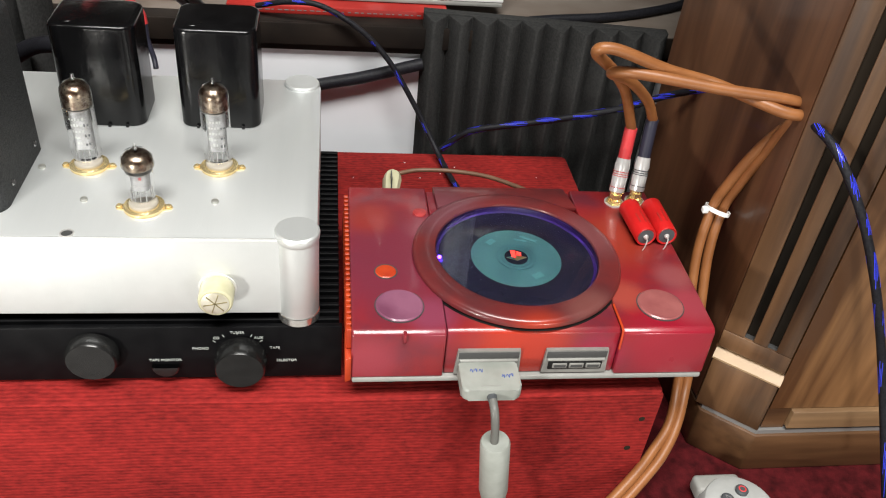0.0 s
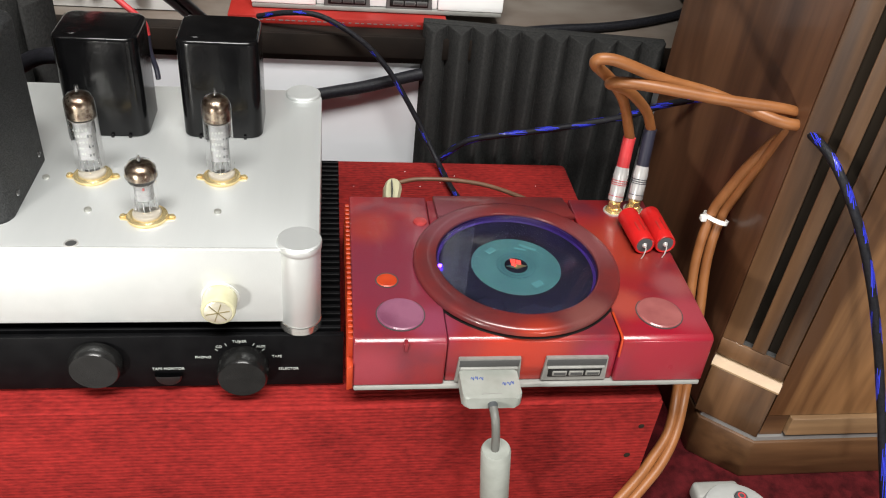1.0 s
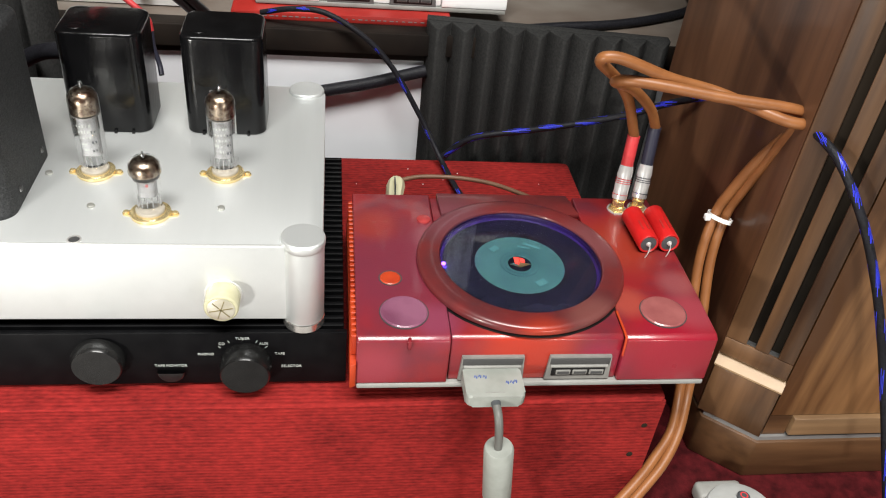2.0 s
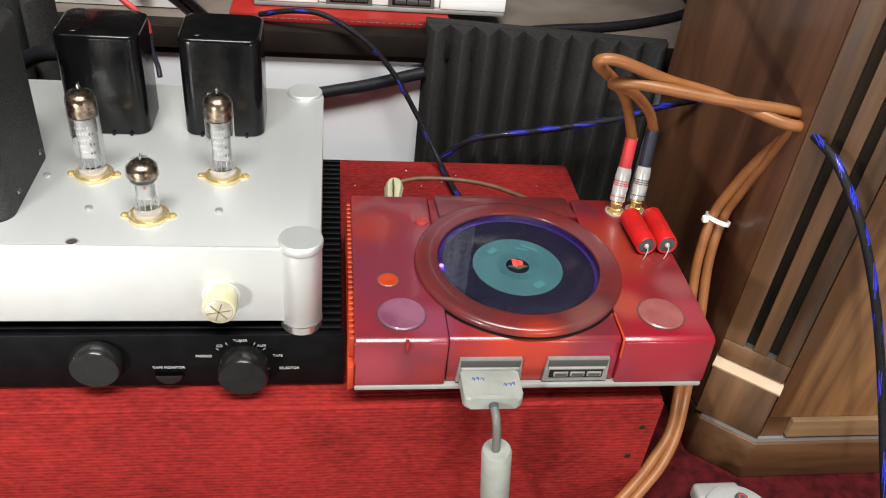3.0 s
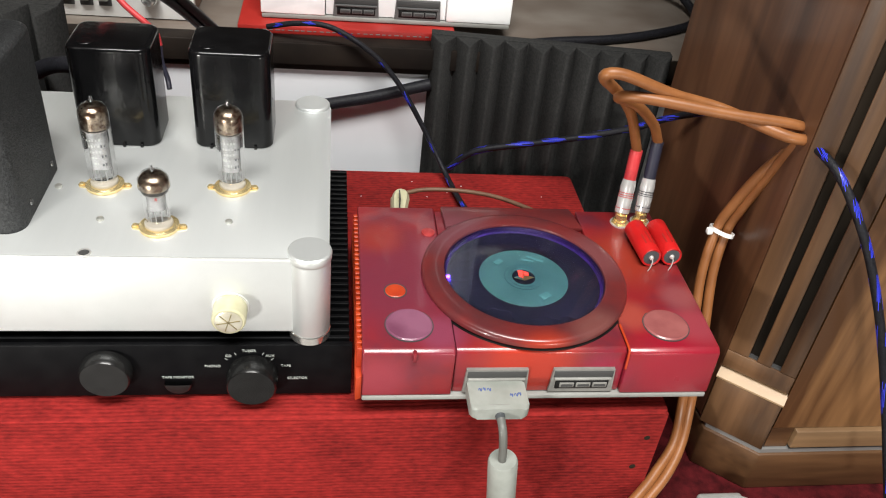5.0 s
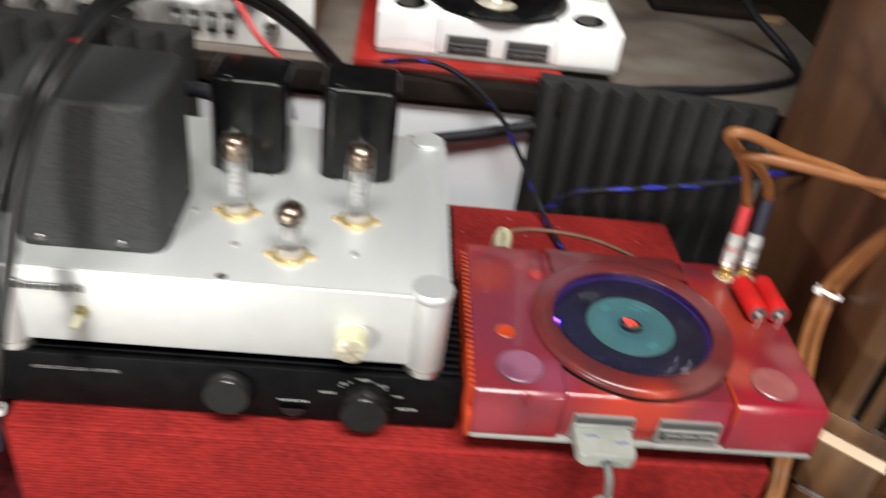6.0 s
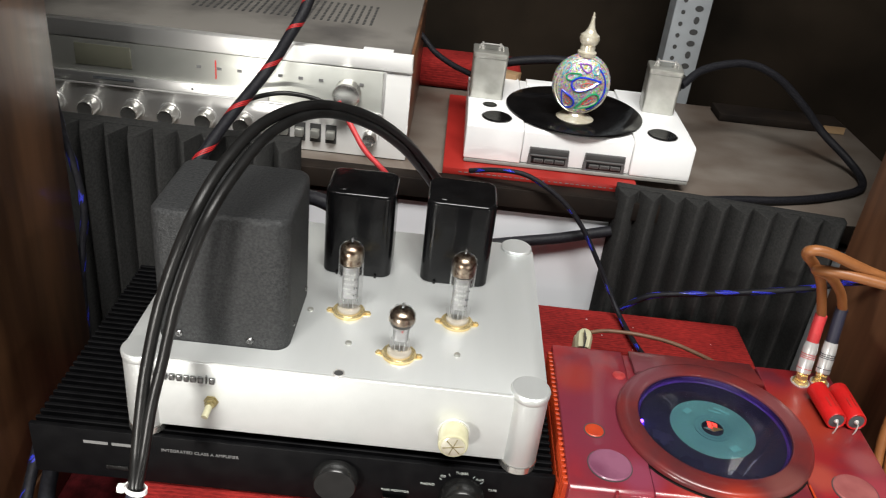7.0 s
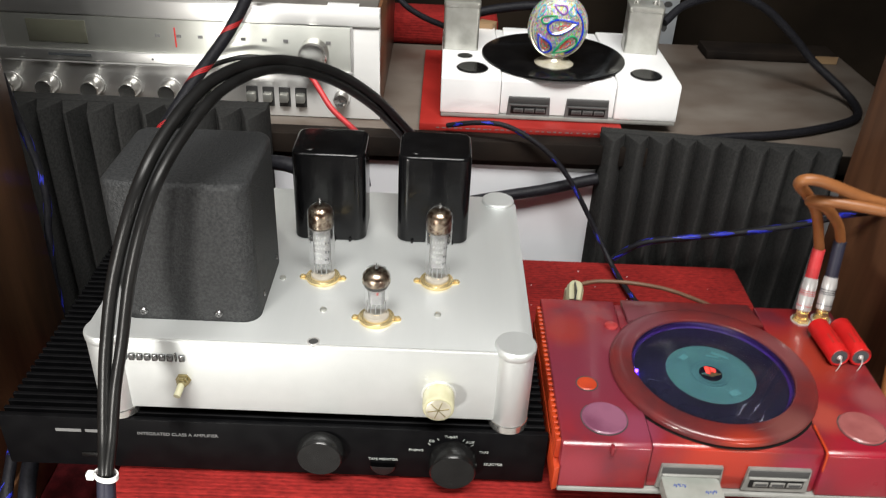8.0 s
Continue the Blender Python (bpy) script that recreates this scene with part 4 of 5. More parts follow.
# ---- game consoles ----
def console(ox, oy, oz, name_label, paint, lid_paint, shell, left_button, right_button, small_button, plain):
    """A flat game console: two shoulders, a round lid between them, ports in front."""
    def P(pts):
        return [(ox + x, oy + y) for x, y in pts]

    c = thing("game_console", (ox + 0.131, oy + 0.09, oz - (0.0 if plain else 0.02)), name_label, "game console", "game consoles")
    lower = part("lower_shell", box(ox + 0.0008, ox + 0.2612, oy + 0.0002, oy + 0.179, oz + 0.0003, oz + 0.0048, 0.0012), shell, c, "pale grey lower shell")
    # shoulders with a sloping nose
    for x0, x1 in ((0.0, 0.0655), (0.1925, 0.262)):
        b = bmesh.new()
        prof = [(0.0005, 0.0050), (0.0022, 0.0442), (0.006, 0.0468), (0.05, 0.048), (0.18, 0.048), (0.18, 0.0050)]
        rings = [[b.verts.new((ox + x, oy + y, oz + z)) for y, z in prof] for x in (x0, x1)]
        n = len(prof)
        b.faces.new(rings[0][::-1])
        b.faces.new(rings[1])
        for k in range(n):
            b.faces.new((rings[0][k], rings[0][(k + 1) % n], rings[1][(k + 1) % n], rings[1][k]))
        bmesh.ops.recalc_face_normals(b, faces=b.faces)
        bmesh.ops.bevel(b, geom=list(b.edges), offset=0.0014, segments=3, profile=0.5, affect="EDGES")
        part("shoulder", b, paint, c)
    # bridge in front of the lid
    b = bmesh.new()
    prof = [(0.0035, 0.0055), (0.0048, 0.0430), (0.008, 0.0455), (0.10, 0.0458), (0.178, 0.046), (0.178, 0.0055)]
    rings = [[b.verts.new((ox + x, oy + y, oz + z)) for y, z in prof] for x in (0.0662, 0.1918)]
    b.faces.new(rings[0][::-1])
    b.faces.new(rings[1])
    for k in range(6):
        b.faces.new((rings[0][k], rings[0][(k + 1) % 6], rings[1][(k + 1) % 6], rings[1][k]))
    bmesh.ops.recalc_face_normals(b, faces=b.faces)
    bmesh.ops.bevel(b, geom=list(b.edges), offset=0.0011, segments=2, profile=0.5, affect="EDGES")
    part("bridge", b, paint, c)
    cx, cy = ox + 0.1285, oy + 0.0850 - (0.006 if plain else 0.0)
    if plain:
        part("lid", lathe([(0, 0.0474), (0.0815, 0.0474), (0.0828, 0.048), (0.0825, 0.0492), (0.0812, 0.0499), (0.03, 0.0488), (0, 0.0488)], (cx, cy, oz), None, 64), LACQUER, c, "glossy black round lid")
        part("hinge_cover", box(ox + 0.075, ox + 0.182, oy + 0.155, oy + 0.179, oz + 0.046, oz + 0.049, 0.001), paint, c)
    else:
        lid = part("lid", lathe([(0.0632, 0.0474), (0.0632, 0.0530), (0.0637, 0.0540), (0.0648, 0.0545), (0.0768, 0.0540), (0.0790, 0.0534), (0.0805, 0.0520), (0.0811, 0.0502), (0.0806, 0.0474), (0.0790, 0.0468), (0.0632, 0.0474)], (cx, cy, oz), None, 72), lid_paint, c, "maroon ring-shaped lid")
        # black ring stands in for the shadow round the lid's foot
        part("lid_gap_shade", lathe([(0.0700, 0.0459), (0.0817, 0.0459), (0.0815, 0.0462), (0.0780, 0.0463), (0.0778, 0.0482), (0.0700, 0.0482)], (cx, cy, oz), None, 64), BLACK_RUBBER, c)
        part("lid_back", prism([(ox + 0.073, oy + 0.150), (ox + 0.192, oy + 0.150), (ox + 0.1865, oy + 0.1795), (ox + 0.0715, oy + 0.1795)], oz + 0.046, oz + 0.0505, 0.0012), lid_paint, lid)
        part("rim", lathe([(0.0630, 0.0522), (0.0630, 0.0468), (0.0604, 0.0464)], (cx, cy, oz), None, 64), VIOLET_GLOW, lid, "inner rim coloured violet for the LED's glow")
        d = part("disc", lathe([(0, 0.0462), (0.0604, 0.0462), (0.0606, 0.0467), (0.0600, 0.0471), (0, 0.0471)], (cx, cy, oz), None, 64), DISC, c, "dark compact disc")
        part("disc_label", lathe([(0.0085, 0.0474), (0.0352, 0.0474), (0.0354, 0.0472)], (cx, cy, oz), None, 64), LABEL, d, "teal disc label")
        for r0, r1, m in ((0.0150, 0.0156, LABEL_DARK), (0.0118, 0.0123, LABEL_DARK), (0.0, 0.0092, DISC)):
            part("label_ring", lathe([(r0, 0.0477), (r1, 0.0477), (r1, 0.0475)], (cx, cy, oz), None, 40), m, d)
        for a, w, h, rr in ((132, 0.008, 0.005, 0.026), (60, 0.014, 0.003, 0.027), (72, 0.010, 0.0024, 0.0225), (300, 0.009, 0.006, 0.026)):
            b = box(-w / 2, w / 2, -h / 2, h / 2, 0, 0.0002)
            bmesh.ops.transform(b, matrix=Matrix.Translation((cx + rr * math.cos(radians(a)), cy + rr * math.sin(radians(a)), oz + 0.0476)) @ pose(0, 0, 0, 0, 0, a - 90), verts=b.verts)
            part("print_bar", b, LABEL_PALE, d, "pale printed bar on the label")
        for z0, pts, m in ((0.0480, ((-0.0080, -0.0012), (0.0, -0.0050), (0.0085, -0.0010), (0.0, 0.0022)), DULL_BRASS), (0.0483, ((-0.0080, -0.0012), (-0.002, -0.0035), (-0.001, 0.0012)), LABEL),
                           (0.0486, ((-0.0040, -0.0010), (-0.0008, -0.0024), (0.0002, 0.0066), (-0.0040, 0.0072)), RED_MARK), (0.0486, ((0.0004, 0.0010), (0.0040, 0.0000), (0.0044, 0.0045), (0.0006, 0.0064)), RED_MARK)):
            b = prism([(cx + x, cy + y) for x, y in pts], oz + z0, oz + z0 + 0.0002)
            part("emblem", b, m, d, "small coloured emblem shape")
        w = part("lid_window", lathe([(0, 0.0505), (0.0626, 0.0505), (0.0626, 0.0515), (0, 0.0515)], (cx, cy, oz), None, 64), CLEAR, lid, "clear plastic lid window")
        w.visible_shadow = False
    # buttons
    for nm, x, y, r, m in (("power_button", 0.034, 0.029, 0.0172, left_button), ("open_button", 0.2275, 0.029, 0.0172, right_button), ("reset_button", 0.0262, 0.0665, 0.0082, small_button)):
        part("button_gap", lathe([(r, 0.0462), (r + 0.0006, 0.0484 - 0.0006 * (y < 0.05)), (r - 0.0005, 0.0484 - 0.0006 * (y < 0.05))], (ox + x, oy + y, oz), None, 40), PORT_DARK, c)
        part(nm, lathe([(0, 0.046), (r - 0.0003, 0.046), (r - 0.0002, 0.0482), (r - 0.0012, 0.0490), (0, 0.0488)], (ox + x, oy + y, oz), None, 40), m, c)
    # ports
    pz = oz - 0.003 if plain else oz
    for k, (x0, x1) in enumerate(((0.0735, 0.1215), (0.1375, 0.1865))):
        f = part("port_frame", prism([(ox + x0, pz + 0.0065), (ox + x1, pz + 0.0065), (ox + x1 - 0.0015, pz + 0.0290), (ox + x0 + 0.0015, pz + 0.0290)], -0.0045 - oy, 0.001 - oy), PORT_DIM if plain else PORT_GREY, c, "grey port surround")
        f.data.transform(Matrix.Translation(origin(f)))
        f.data.transform(Matrix(((1, 0, 0, 0), (0, 0, -1, 0), (0, 1, 0, 0), (0, 0, 0, 1))))
        f.data.transform(Matrix.Translation(-origin(f)))
        part("card_slot", box(ox + x0 + 0.0022, ox + x1 - 0.0022, oy - 0.0013, oy + 0.006, pz + 0.0216, pz + 0.0276, 0.0002), PORT_DARK, f, "dark memory card slot")
        part("ledge", box(ox + x0 + 0.003, ox + x1 - 0.003, oy - 0.0025, oy - 0.0005, pz + 0.0192, pz + 0.0212, 0.0006), PORT_DIM if plain else SHELL_GREY, f)
        s = part("plug_socket", box(ox + x0 + 0.0040, ox + x1 - 0.0040, oy - 0.0016, oy + 0.004, pz + 0.0098, pz + 0.0186, 0.0012), BLACK_RUBBER, f, "dark controller socket")
        for i in range(3):
            xx = ox + x0 + 0.0075 + i * (x1 - x0 - 0.0115) / 3
            part("contact_block", box(xx, xx + (x1 - x0 - 0.016) / 3, oy - 0.0023, oy - 0.001, pz + 0.0118, pz + 0.0165, 0.0006), PORT_DIM if plain else PORT_GREY, s)
            part("contact_gap", box(xx + 0.0012, xx + (x1 - x0 - 0.016) / 3 - 0.0012, oy - 0.0026, oy - 0.0018, pz + 0.0130, pz + 0.0153), PORT_DARK, s)
        f.location.y += 0.0026
    return c


red_con = console(0.0, 0.0, 0.0, "red and purple sprayed game console with a clear round lid window", RED_PAINT, LID_PAINT, SHELL_GREY, MAUVE, PINK, ORANGE, False)
for x in (0.03, 0.215):
    for y in (0.03, 0.155):
        part("foot", lathe([(0, SLAB), (0.011, SLAB), (0.012, SLAB + 0.001), (0.014, 0.0), (0, 0.0)], (x, y, 0)), BLACK_RUBBER, red_con)
part("side_panel", prism([(-0.0042, -0.003), (0.0002, -0.001), (0.0002, 0.176), (-0.0042, 0.176)], 0.004, 0.026, 0.0008), ORANGE, red_con, "orange painted side skirt")
for k in range(28):
    y = 0.008 + k * 0.006
    part("side_rib", box(-0.0036, 0.0004, y, y + 0.0032, 0.0262, 0.0445, 0.0006, 1), ORANGE, red_con)
part("lamp_lens", lathe([(0, 0.048), (0.0058, 0.048), (0.0056, 0.0489), (0.004, 0.0494), (0, 0.0495)], (0.0578, 0.1430, 0), None, 24), LAMP_RED, red_con, "small dull red lamp lens")
part("seam_edge", hose([(0.1921, 0.0012, 0.0300), (0.1921, 0.0026, 0.0438), (0.1921, 0.0062, 0.0467), (0.1921, 0.0300, 0.0472)], 0.0009, 8, 6), ORANGE, red_con, "orange painted seam edge")
LED = material("blue_led", (0.05, 0.02, 0.5), 0.3)
led_node = LED.node_tree.nodes["Principled BSDF"]
led_node.inputs["Emission Color"].default_value, led_node.inputs["Emission Strength"].default_value = (0.08, 0.02, 1.0, 1), 75.0
part("indicator_led", lathe([(0, 0), (0.0013, 0.0003), (0.0016, 0.0010), (0.0013, 0.0018), (0, 0.0021)], (0.1285 - 0.0604, 0.0835, 0.0476), None, 14), LED, red_con, "blue glowing lamp at the disc's rim")
part("nose_tab", box(0.0350, 0.0378, -0.0012, 0.004, 0.039, 0.0472, 0.001), RED_PAINT, red_con)
white_con = console(-0.0965, 0.4270, 0.1145, "white painted game console with a glossy black lid on the shelf", WHITE_PLASTIC, WHITE_PLASTIC, SHELL_GREY, LACQUER, LACQUER, LACQUER, True)

# capacitors lying on the red console
for x0, y0, x1, y1 in ((0.2365, 0.1000, 0.2345, 0.1430), (0.2545, 0.1015, 0.2540, 0.1450)):
    p, q = Vector((x0, y0, 0.0570)), Vector((x1, y1, 0.0570))
    cap = thing("film_capacitor", (x0, y0, 0.0482), "red film capacitor lying on the console top", "capacitor", "capacitors")
    turn = (q - p).to_track_quat("Z", "Y").to_matrix().to_4x4()
    ln = (q - p).length
    part("body", lathe([(0.0066, 0.0006), (0.0080, 0.0), (0.0086, 0.001), (0.0087, ln - 0.001), (0.0078, ln), (0, ln)], p, turn, 28), CAP_RED, cap)
    part("end_fill", lathe([(0, 0.0004), (0.0070, 0.0006), (0.0072, 0.0012)], p, turn, 24), BUTTON_DARK, cap, "dark potted end")
    part("solder", lathe([(0, -0.0016), (0.0016, -0.0010), (0.0022, 0.0006)], p, turn, 12), STEEL, cap)
    part("lead", hose([tuple(p), (p.x, p.y - 0.0035, p.z - 0.001), (p.x - 0.0015, p.y - 0.0055, p.z - 0.0055), (p.x - 0.0030, p.y - 0.0060, p.z - 0.0088)], 0.0005, 6, 4), STEEL, cap)
    for k, (a, w) in enumerate(((70, 0.012), (100, 0.016), (125, 0.010))):
        b = box(-0.0006, 0.0006, -0.0001, 0.0002, 0.010, 0.010 + w)
        bmesh.ops.transform(b, matrix=Matrix.Translation(p) @ turn @ pose(0.0087 * math.cos(radians(a)), 0.0087 * math.sin(radians(a)), 0, 0, 0, a - 90), verts=b.verts)
        part("print_bar", b, RED_BOARD, cap)


# ---- interconnect plugs and cables ----
def rca_plug(base, top, collar, label, sleeve_end):
    a, e = Vector(base), Vector(top)
    turn = (e - a).to_track_quat("Z", "Y").to_matrix().to_4x4()
    t = thing("phono_plug", base, label, "plug", "phono plugs")
    part("jack_nut", lathe([(0, -0.0005), (0.0078, -0.0005), (0.0080, 0.0012), (0.006, 0.0016), (0.006, 0.0036), (0.0045, 0.0031), (0.0045, 0.009), (0, 0.009)], a, None, 6), GOLD, t, "gilt panel nut")
    part("washer", lathe([(0, -0.0003), (0.0088, -0.0003), (0.0086, 0.0006), (0, 0.0006)], a, None, 24), STEEL, t)
    ln = (e - a).length
    part("ground_ring", lathe([(0, 0.005), (0.0052, 0.005), (0.0052, 0.010), (0, 0.010)], a, turn, 24), GOLD, t)
    part("barrel", lathe([(0, 0.0095), (0.0062, 0.0095), (0.0066, 0.011), (0.0063, 0.017), (0.0066, 0.023), (0.0060, 0.027), (0.0066, 0.031), (0.0058, 0.039), (0, 0.039)], a, turn, 28), SILVER, t, "silver screw barrel")
    for z in (0.0135, 0.0235, 0.0252, 0.0272):
        part("print_ring", lathe([(0.00665, z), (0.0068, z + 0.0003), (0.00665, z + 0.0006)], a, turn, 24), collar, t)
    part("sleeve", hose(None, 0.0054, 14, 8, None, smooth_line([tuple(a + (e - a) * (0.037 / ln)), tuple(a + (e - a) * 0.8), tuple(e), sleeve_end], 6)), collar, t, "heat-shrink sleeve")
    return t


rca_plug((0.2290, 0.1625, 0.0482), (0.2365, 0.184, 0.104), RED_SLEEVE, "red-sleeved silver phono plug in the console top", TAN_A[0])
rca_plug((0.2480, 0.1650, 0.0482), (0.2555, 0.189, 0.110), NAVY, "black-sleeved silver phono plug in the console top", TAN_B[0])


def cable(name, pts, r, mat, label, steps=10, group=""):
    t = thing(name, pts[0], label, "cable", group)
    line = smooth_line(pts, steps)
    part("jacket", hose(None, r, 12, steps, None, line), mat, t)
    return t, line


def zip_tie(p, d, r, name_parent=None):
    turn = Vector(d).to_track_quat("Z", "Y").to_matrix().to_4x4()
    z = thing("cable_tie", p, "white nylon cable tie round the cables", "cable tie", "cable ties")
    b = lathe([(r - 0.0004, -0.0018), (r + 0.0008, -0.0018), (r + 0.0008, 0.0018), (r - 0.0004, 0.0018), (r - 0.0004, -0.0018)], (0, 0, 0), None, 28)
    bmesh.ops.scale(b, verts=b.verts, vec=(1, 0.72, 1))
    bmesh.ops.transform(b, matrix=Matrix.Translation(p) @ turn, verts=b.verts)
    part("band", b, ZIP, z)
    q = Vector(p) + Vector((-r - 0.001, -0.002, 0.001))
    part("head", box(q.x - 0.003, q.x + 0.002, q.y - 0.0025, q.y + 0.0025, q.z - 0.002, q.z + 0.003, 0.0008), ZIP, z)
    return z


cable("interconnect_cable", TAN_A, 0.0043, TAN, "tan rubber interconnect cable looping from the console", 12, "interconnects")
cable("interconnect_cable", TAN_B, 0.0043, TAN, "tan rubber interconnect cable looping from the console", 12, "interconnects")
zip_tie((0.3065, 0.130, 0.064), (0.25, 0.2, 1), 0.0105)


BRAID = material("black_braid", (0.006, 0.006, 0.008), 0.5, 0.0, (0.014, 0.014, 0.018), 400, 0.5, 900, specular=0.25)
BLUE = material("blue_thread", (0.035, 0.05, 0.75), 0.35, coat=0.3)
RED_THREAD = material("red_thread", (0.42, 0.016, 0.018), 0.5)


def speckled(name, pts, r, colour, label, count, steps=30, share=0.5, turns=9, wide=0.26, sides=2):
    """A braided cable with coloured thread that shows in broken dashes."""
    t, line = cable(name, pts, r, BRAID, label, steps)
    for k in range(count):
        a, turned = (k + 0.15) / count, random.uniform(0, math.pi)
        for side in range(sides):
            for p in (-2.5, -1.5, -0.5, 0.5, 1.5, 2.5):
                cut, rest = random.uniform(0.0, 0.5) * share / count, random.uniform(0.55, 1.0) * share / count
                part("thread", stripe(line, r, a + cut, a + rest, wide * 0.4, turns, 3, turned + side * math.pi + p * wide * 0.8), colour, t)
    return t


speckled("speaker_cable", BLUE_C, 0.0034, BLUE, "black braided speaker cable with blue threads", 19, turns=5, share=0.85, wide=0.34, steps=44)
speckled("speaker_cable", BLUE_D, 0.0028, BLUE, "black braided cable with blue threads over the bench", 8, turns=2, share=0.45)
speckled("speaker_cable", BLUE_K, 0.0036, BLUE, "black braided cable with blue threads beside the cabinet", 6, turns=2, share=0.6)
power, power_line = cable("mains_cable", RED_BLACK, 0.0060, BRAID, "thick black cable with red spiral threads", 40)
for phase in (0.0, 0.32, 0.66):
    part("thread", stripe(power_line, 0.0060, 0.02, 0.98, 0.22, 5.5, 3, phase), RED_THREAD, power, "red spiral thread")
cable("mains_cable", BLACK_E, 0.0064, BRAID, "thick black sleeved cable behind the valve amplifier", 10)
cable("mains_cable", [(-0.330, 0.335, 0.060), (-0.285, 0.318, 0.098), (-0.250, 0.300, 0.112), (-0.222, 0.296, 0.104), (-0.205, 0.310, 0.080), (-0.200, 0.330, 0.050)], 0.0075, BRAID, "black sleeved cable bent behind the transformers")
cable("thin_cable", THIN_I, 0.0026, BLACK_RUBBER, "thin black cable before the receiver")
cable("power_cord", CREAM_F, 0.0021, CREAM_CORD, "thin brown mains cord lying on the bench")
for route, r in ((TWIN_G, 0.0042), (TWIN_H, 0.0038)):
    lead, _ = cable("speaker_lead", route, r, BLACK_RUBBER, "glossy black rubber cable arching over the transformer", 10, "arching cables")
    part("end_sleeve", hose(route[:2], r + 0.0008, 12, 6), NAVY, lead, "matt heat-shrink end")
zip_tie((-0.3030, -0.0545, 0.060), (0.05, 0.15, 1), 0.0075)
cable("shelf_cable", SHELF_L, 0.0050, BRAID, "black cable looping over the shelf")
cable("shelf_cable", DARK_M, 0.0036, BRAID, "dark cable behind the metal can")
rw, _ = cable("red_wire", RED_J, 0.0026, RED_SLEEVE, "red insulated wire into the valve amplifier")
part("black_end", hose(RED_J2, 0.0022, 10, 6), NAVY, rw, "black heat-shrink end")

# cream mains plug
mp_ = thing("mains_plug", (0.041, 0.236, SLAB), "cream mains plug behind the console", "plug")
part("body", lathe([(0, 0.0), (0.0065, 0.0), (0.0075, 0.002), (0.0085, 0.013), (0.0075, 0.018), (0.005, 0.021), (0, 0.0215)], (0.041, 0.228, 0.012), pose(0, 0, 0, -62, 0, -8), 8), IVORY, mp_)
part("pin_slot", box(0.0402, 0.0412, 0.222, 0.236, 0.0165, 0.0300), BUTTON_DARK, mp_)
part("stand", box(0.034, 0.048, 0.228, 0.250, SLAB, 0.014, 0.002), IVORY, mp_)

# controller plug, lead and ferrite barrel
plug = thing("controller_plug", (0.0965, -0.02, 0.008), "pale grey controller plug pushed into the console port", "plug")
part("shell", prism(rounded(0.0755, 0.1175, -0.0270, 0.004, 0.005), 0.0092, 0.0192, 0.0018, 3), PLUG_GREY, plug)
for k, (x, y, w) in enumerate(((0.0830, -0.0085, 0.0022), (0.0862, -0.0080, 0.0018), (0.0892, -0.0085, 0.0026), (0.1050, -0.0140, 0.0020), (0.1080, -0.0138, 0.0026), (0.1112, -0.0130, 0.0018))):
    part("scribble", hose([(x, y, 0.0193), (x + w * 0.4, y + 0.002, 0.0193), (x + w * 0.8, y - 0.001, 0.0193), (x + w, y + 0.0018, 0.0193)], 0.0003, 5, 4), BLUE_INK, plug, "blue pen scribble")
part("ridge", box(0.0890, 0.1030, -0.0230, -0.0222, 0.0190, 0.0195), SHELL_GREY, plug)
part("strain_relief", lathe([(0, 0), (0.0036, 0), (0.003, 0.004), (0, 0.004)], (0.0965, -0.0270, 0.0130), FRONT, 20), BUTTON_DARK, plug)
part("lead", hose([(0.0965, -0.030, 0.0135), (0.0972, -0.0385, 0.009), (0.0990, -0.0405, -0.006), (0.1005, -0.0395, -0.021)], 0.0030, 12, 6), LEAD_GREY, plug, "grey lead")
part("barrel", lathe([(0, 0), (0.0085, 0), (0.0105, 0.014), (0.0108, 0.0155), (0.0108, 0.0690), (0.0098, 0.0712), (0, 0.0712)], (0.1085, -0.0380, -0.0900), pose(0, 0, 0, 0.8, -6, 0), 32), PLUG_GREY, plug, "pale grey ferrite barrel")
part("lower_lead", hose([(0.1085, -0.038, -0.0905), (0.11, -0.04, -0.11), (0.12, -0.05, -0.15), (0.16, -0.07, FLOOR + 0.004), (0.26, -0.05, FLOOR + 0.004)], 0.003, 10, 8), LEAD_GREY, plug)

# game pad on the floor
pad = thing("game_pad", (0.331, -0.020, FLOOR), "pale grey game pad lying on the floor", "game pad")
px, py, pz = 0.3310, -0.0200, FLOOR
b = lathe([(0, 0), (0.026, 0), (0.033, 0.006), (0.034, 0.014), (0.030, 0.022), (0.024, 0.025), (0, 0.026)], (px, py, pz + 0.002), None, 40)
part("head", b, PAD_GREY, pad)
part("grip", hose([(px - 0.012, py - 0.006, pz + 0.014), (px - 0.022, py - 0.045, pz + 0.016), (px - 0.030, py - 0.075, pz + 0.013)], 0.015, 16, 6), PAD_GREY, pad)
part("bridge", box(px - 0.005, px + 0.030, py - 0.085, py - 0.015, pz + 0.006, pz + 0.022, 0.006, 3), PAD_GREY, pad)
part("shoulder_button", box(px - 0.030, px + 0.012, py + 0.018, py + 0.036, pz + 0.006, pz + 0.022, 0.004, 3), SHELL_GREY, pad)
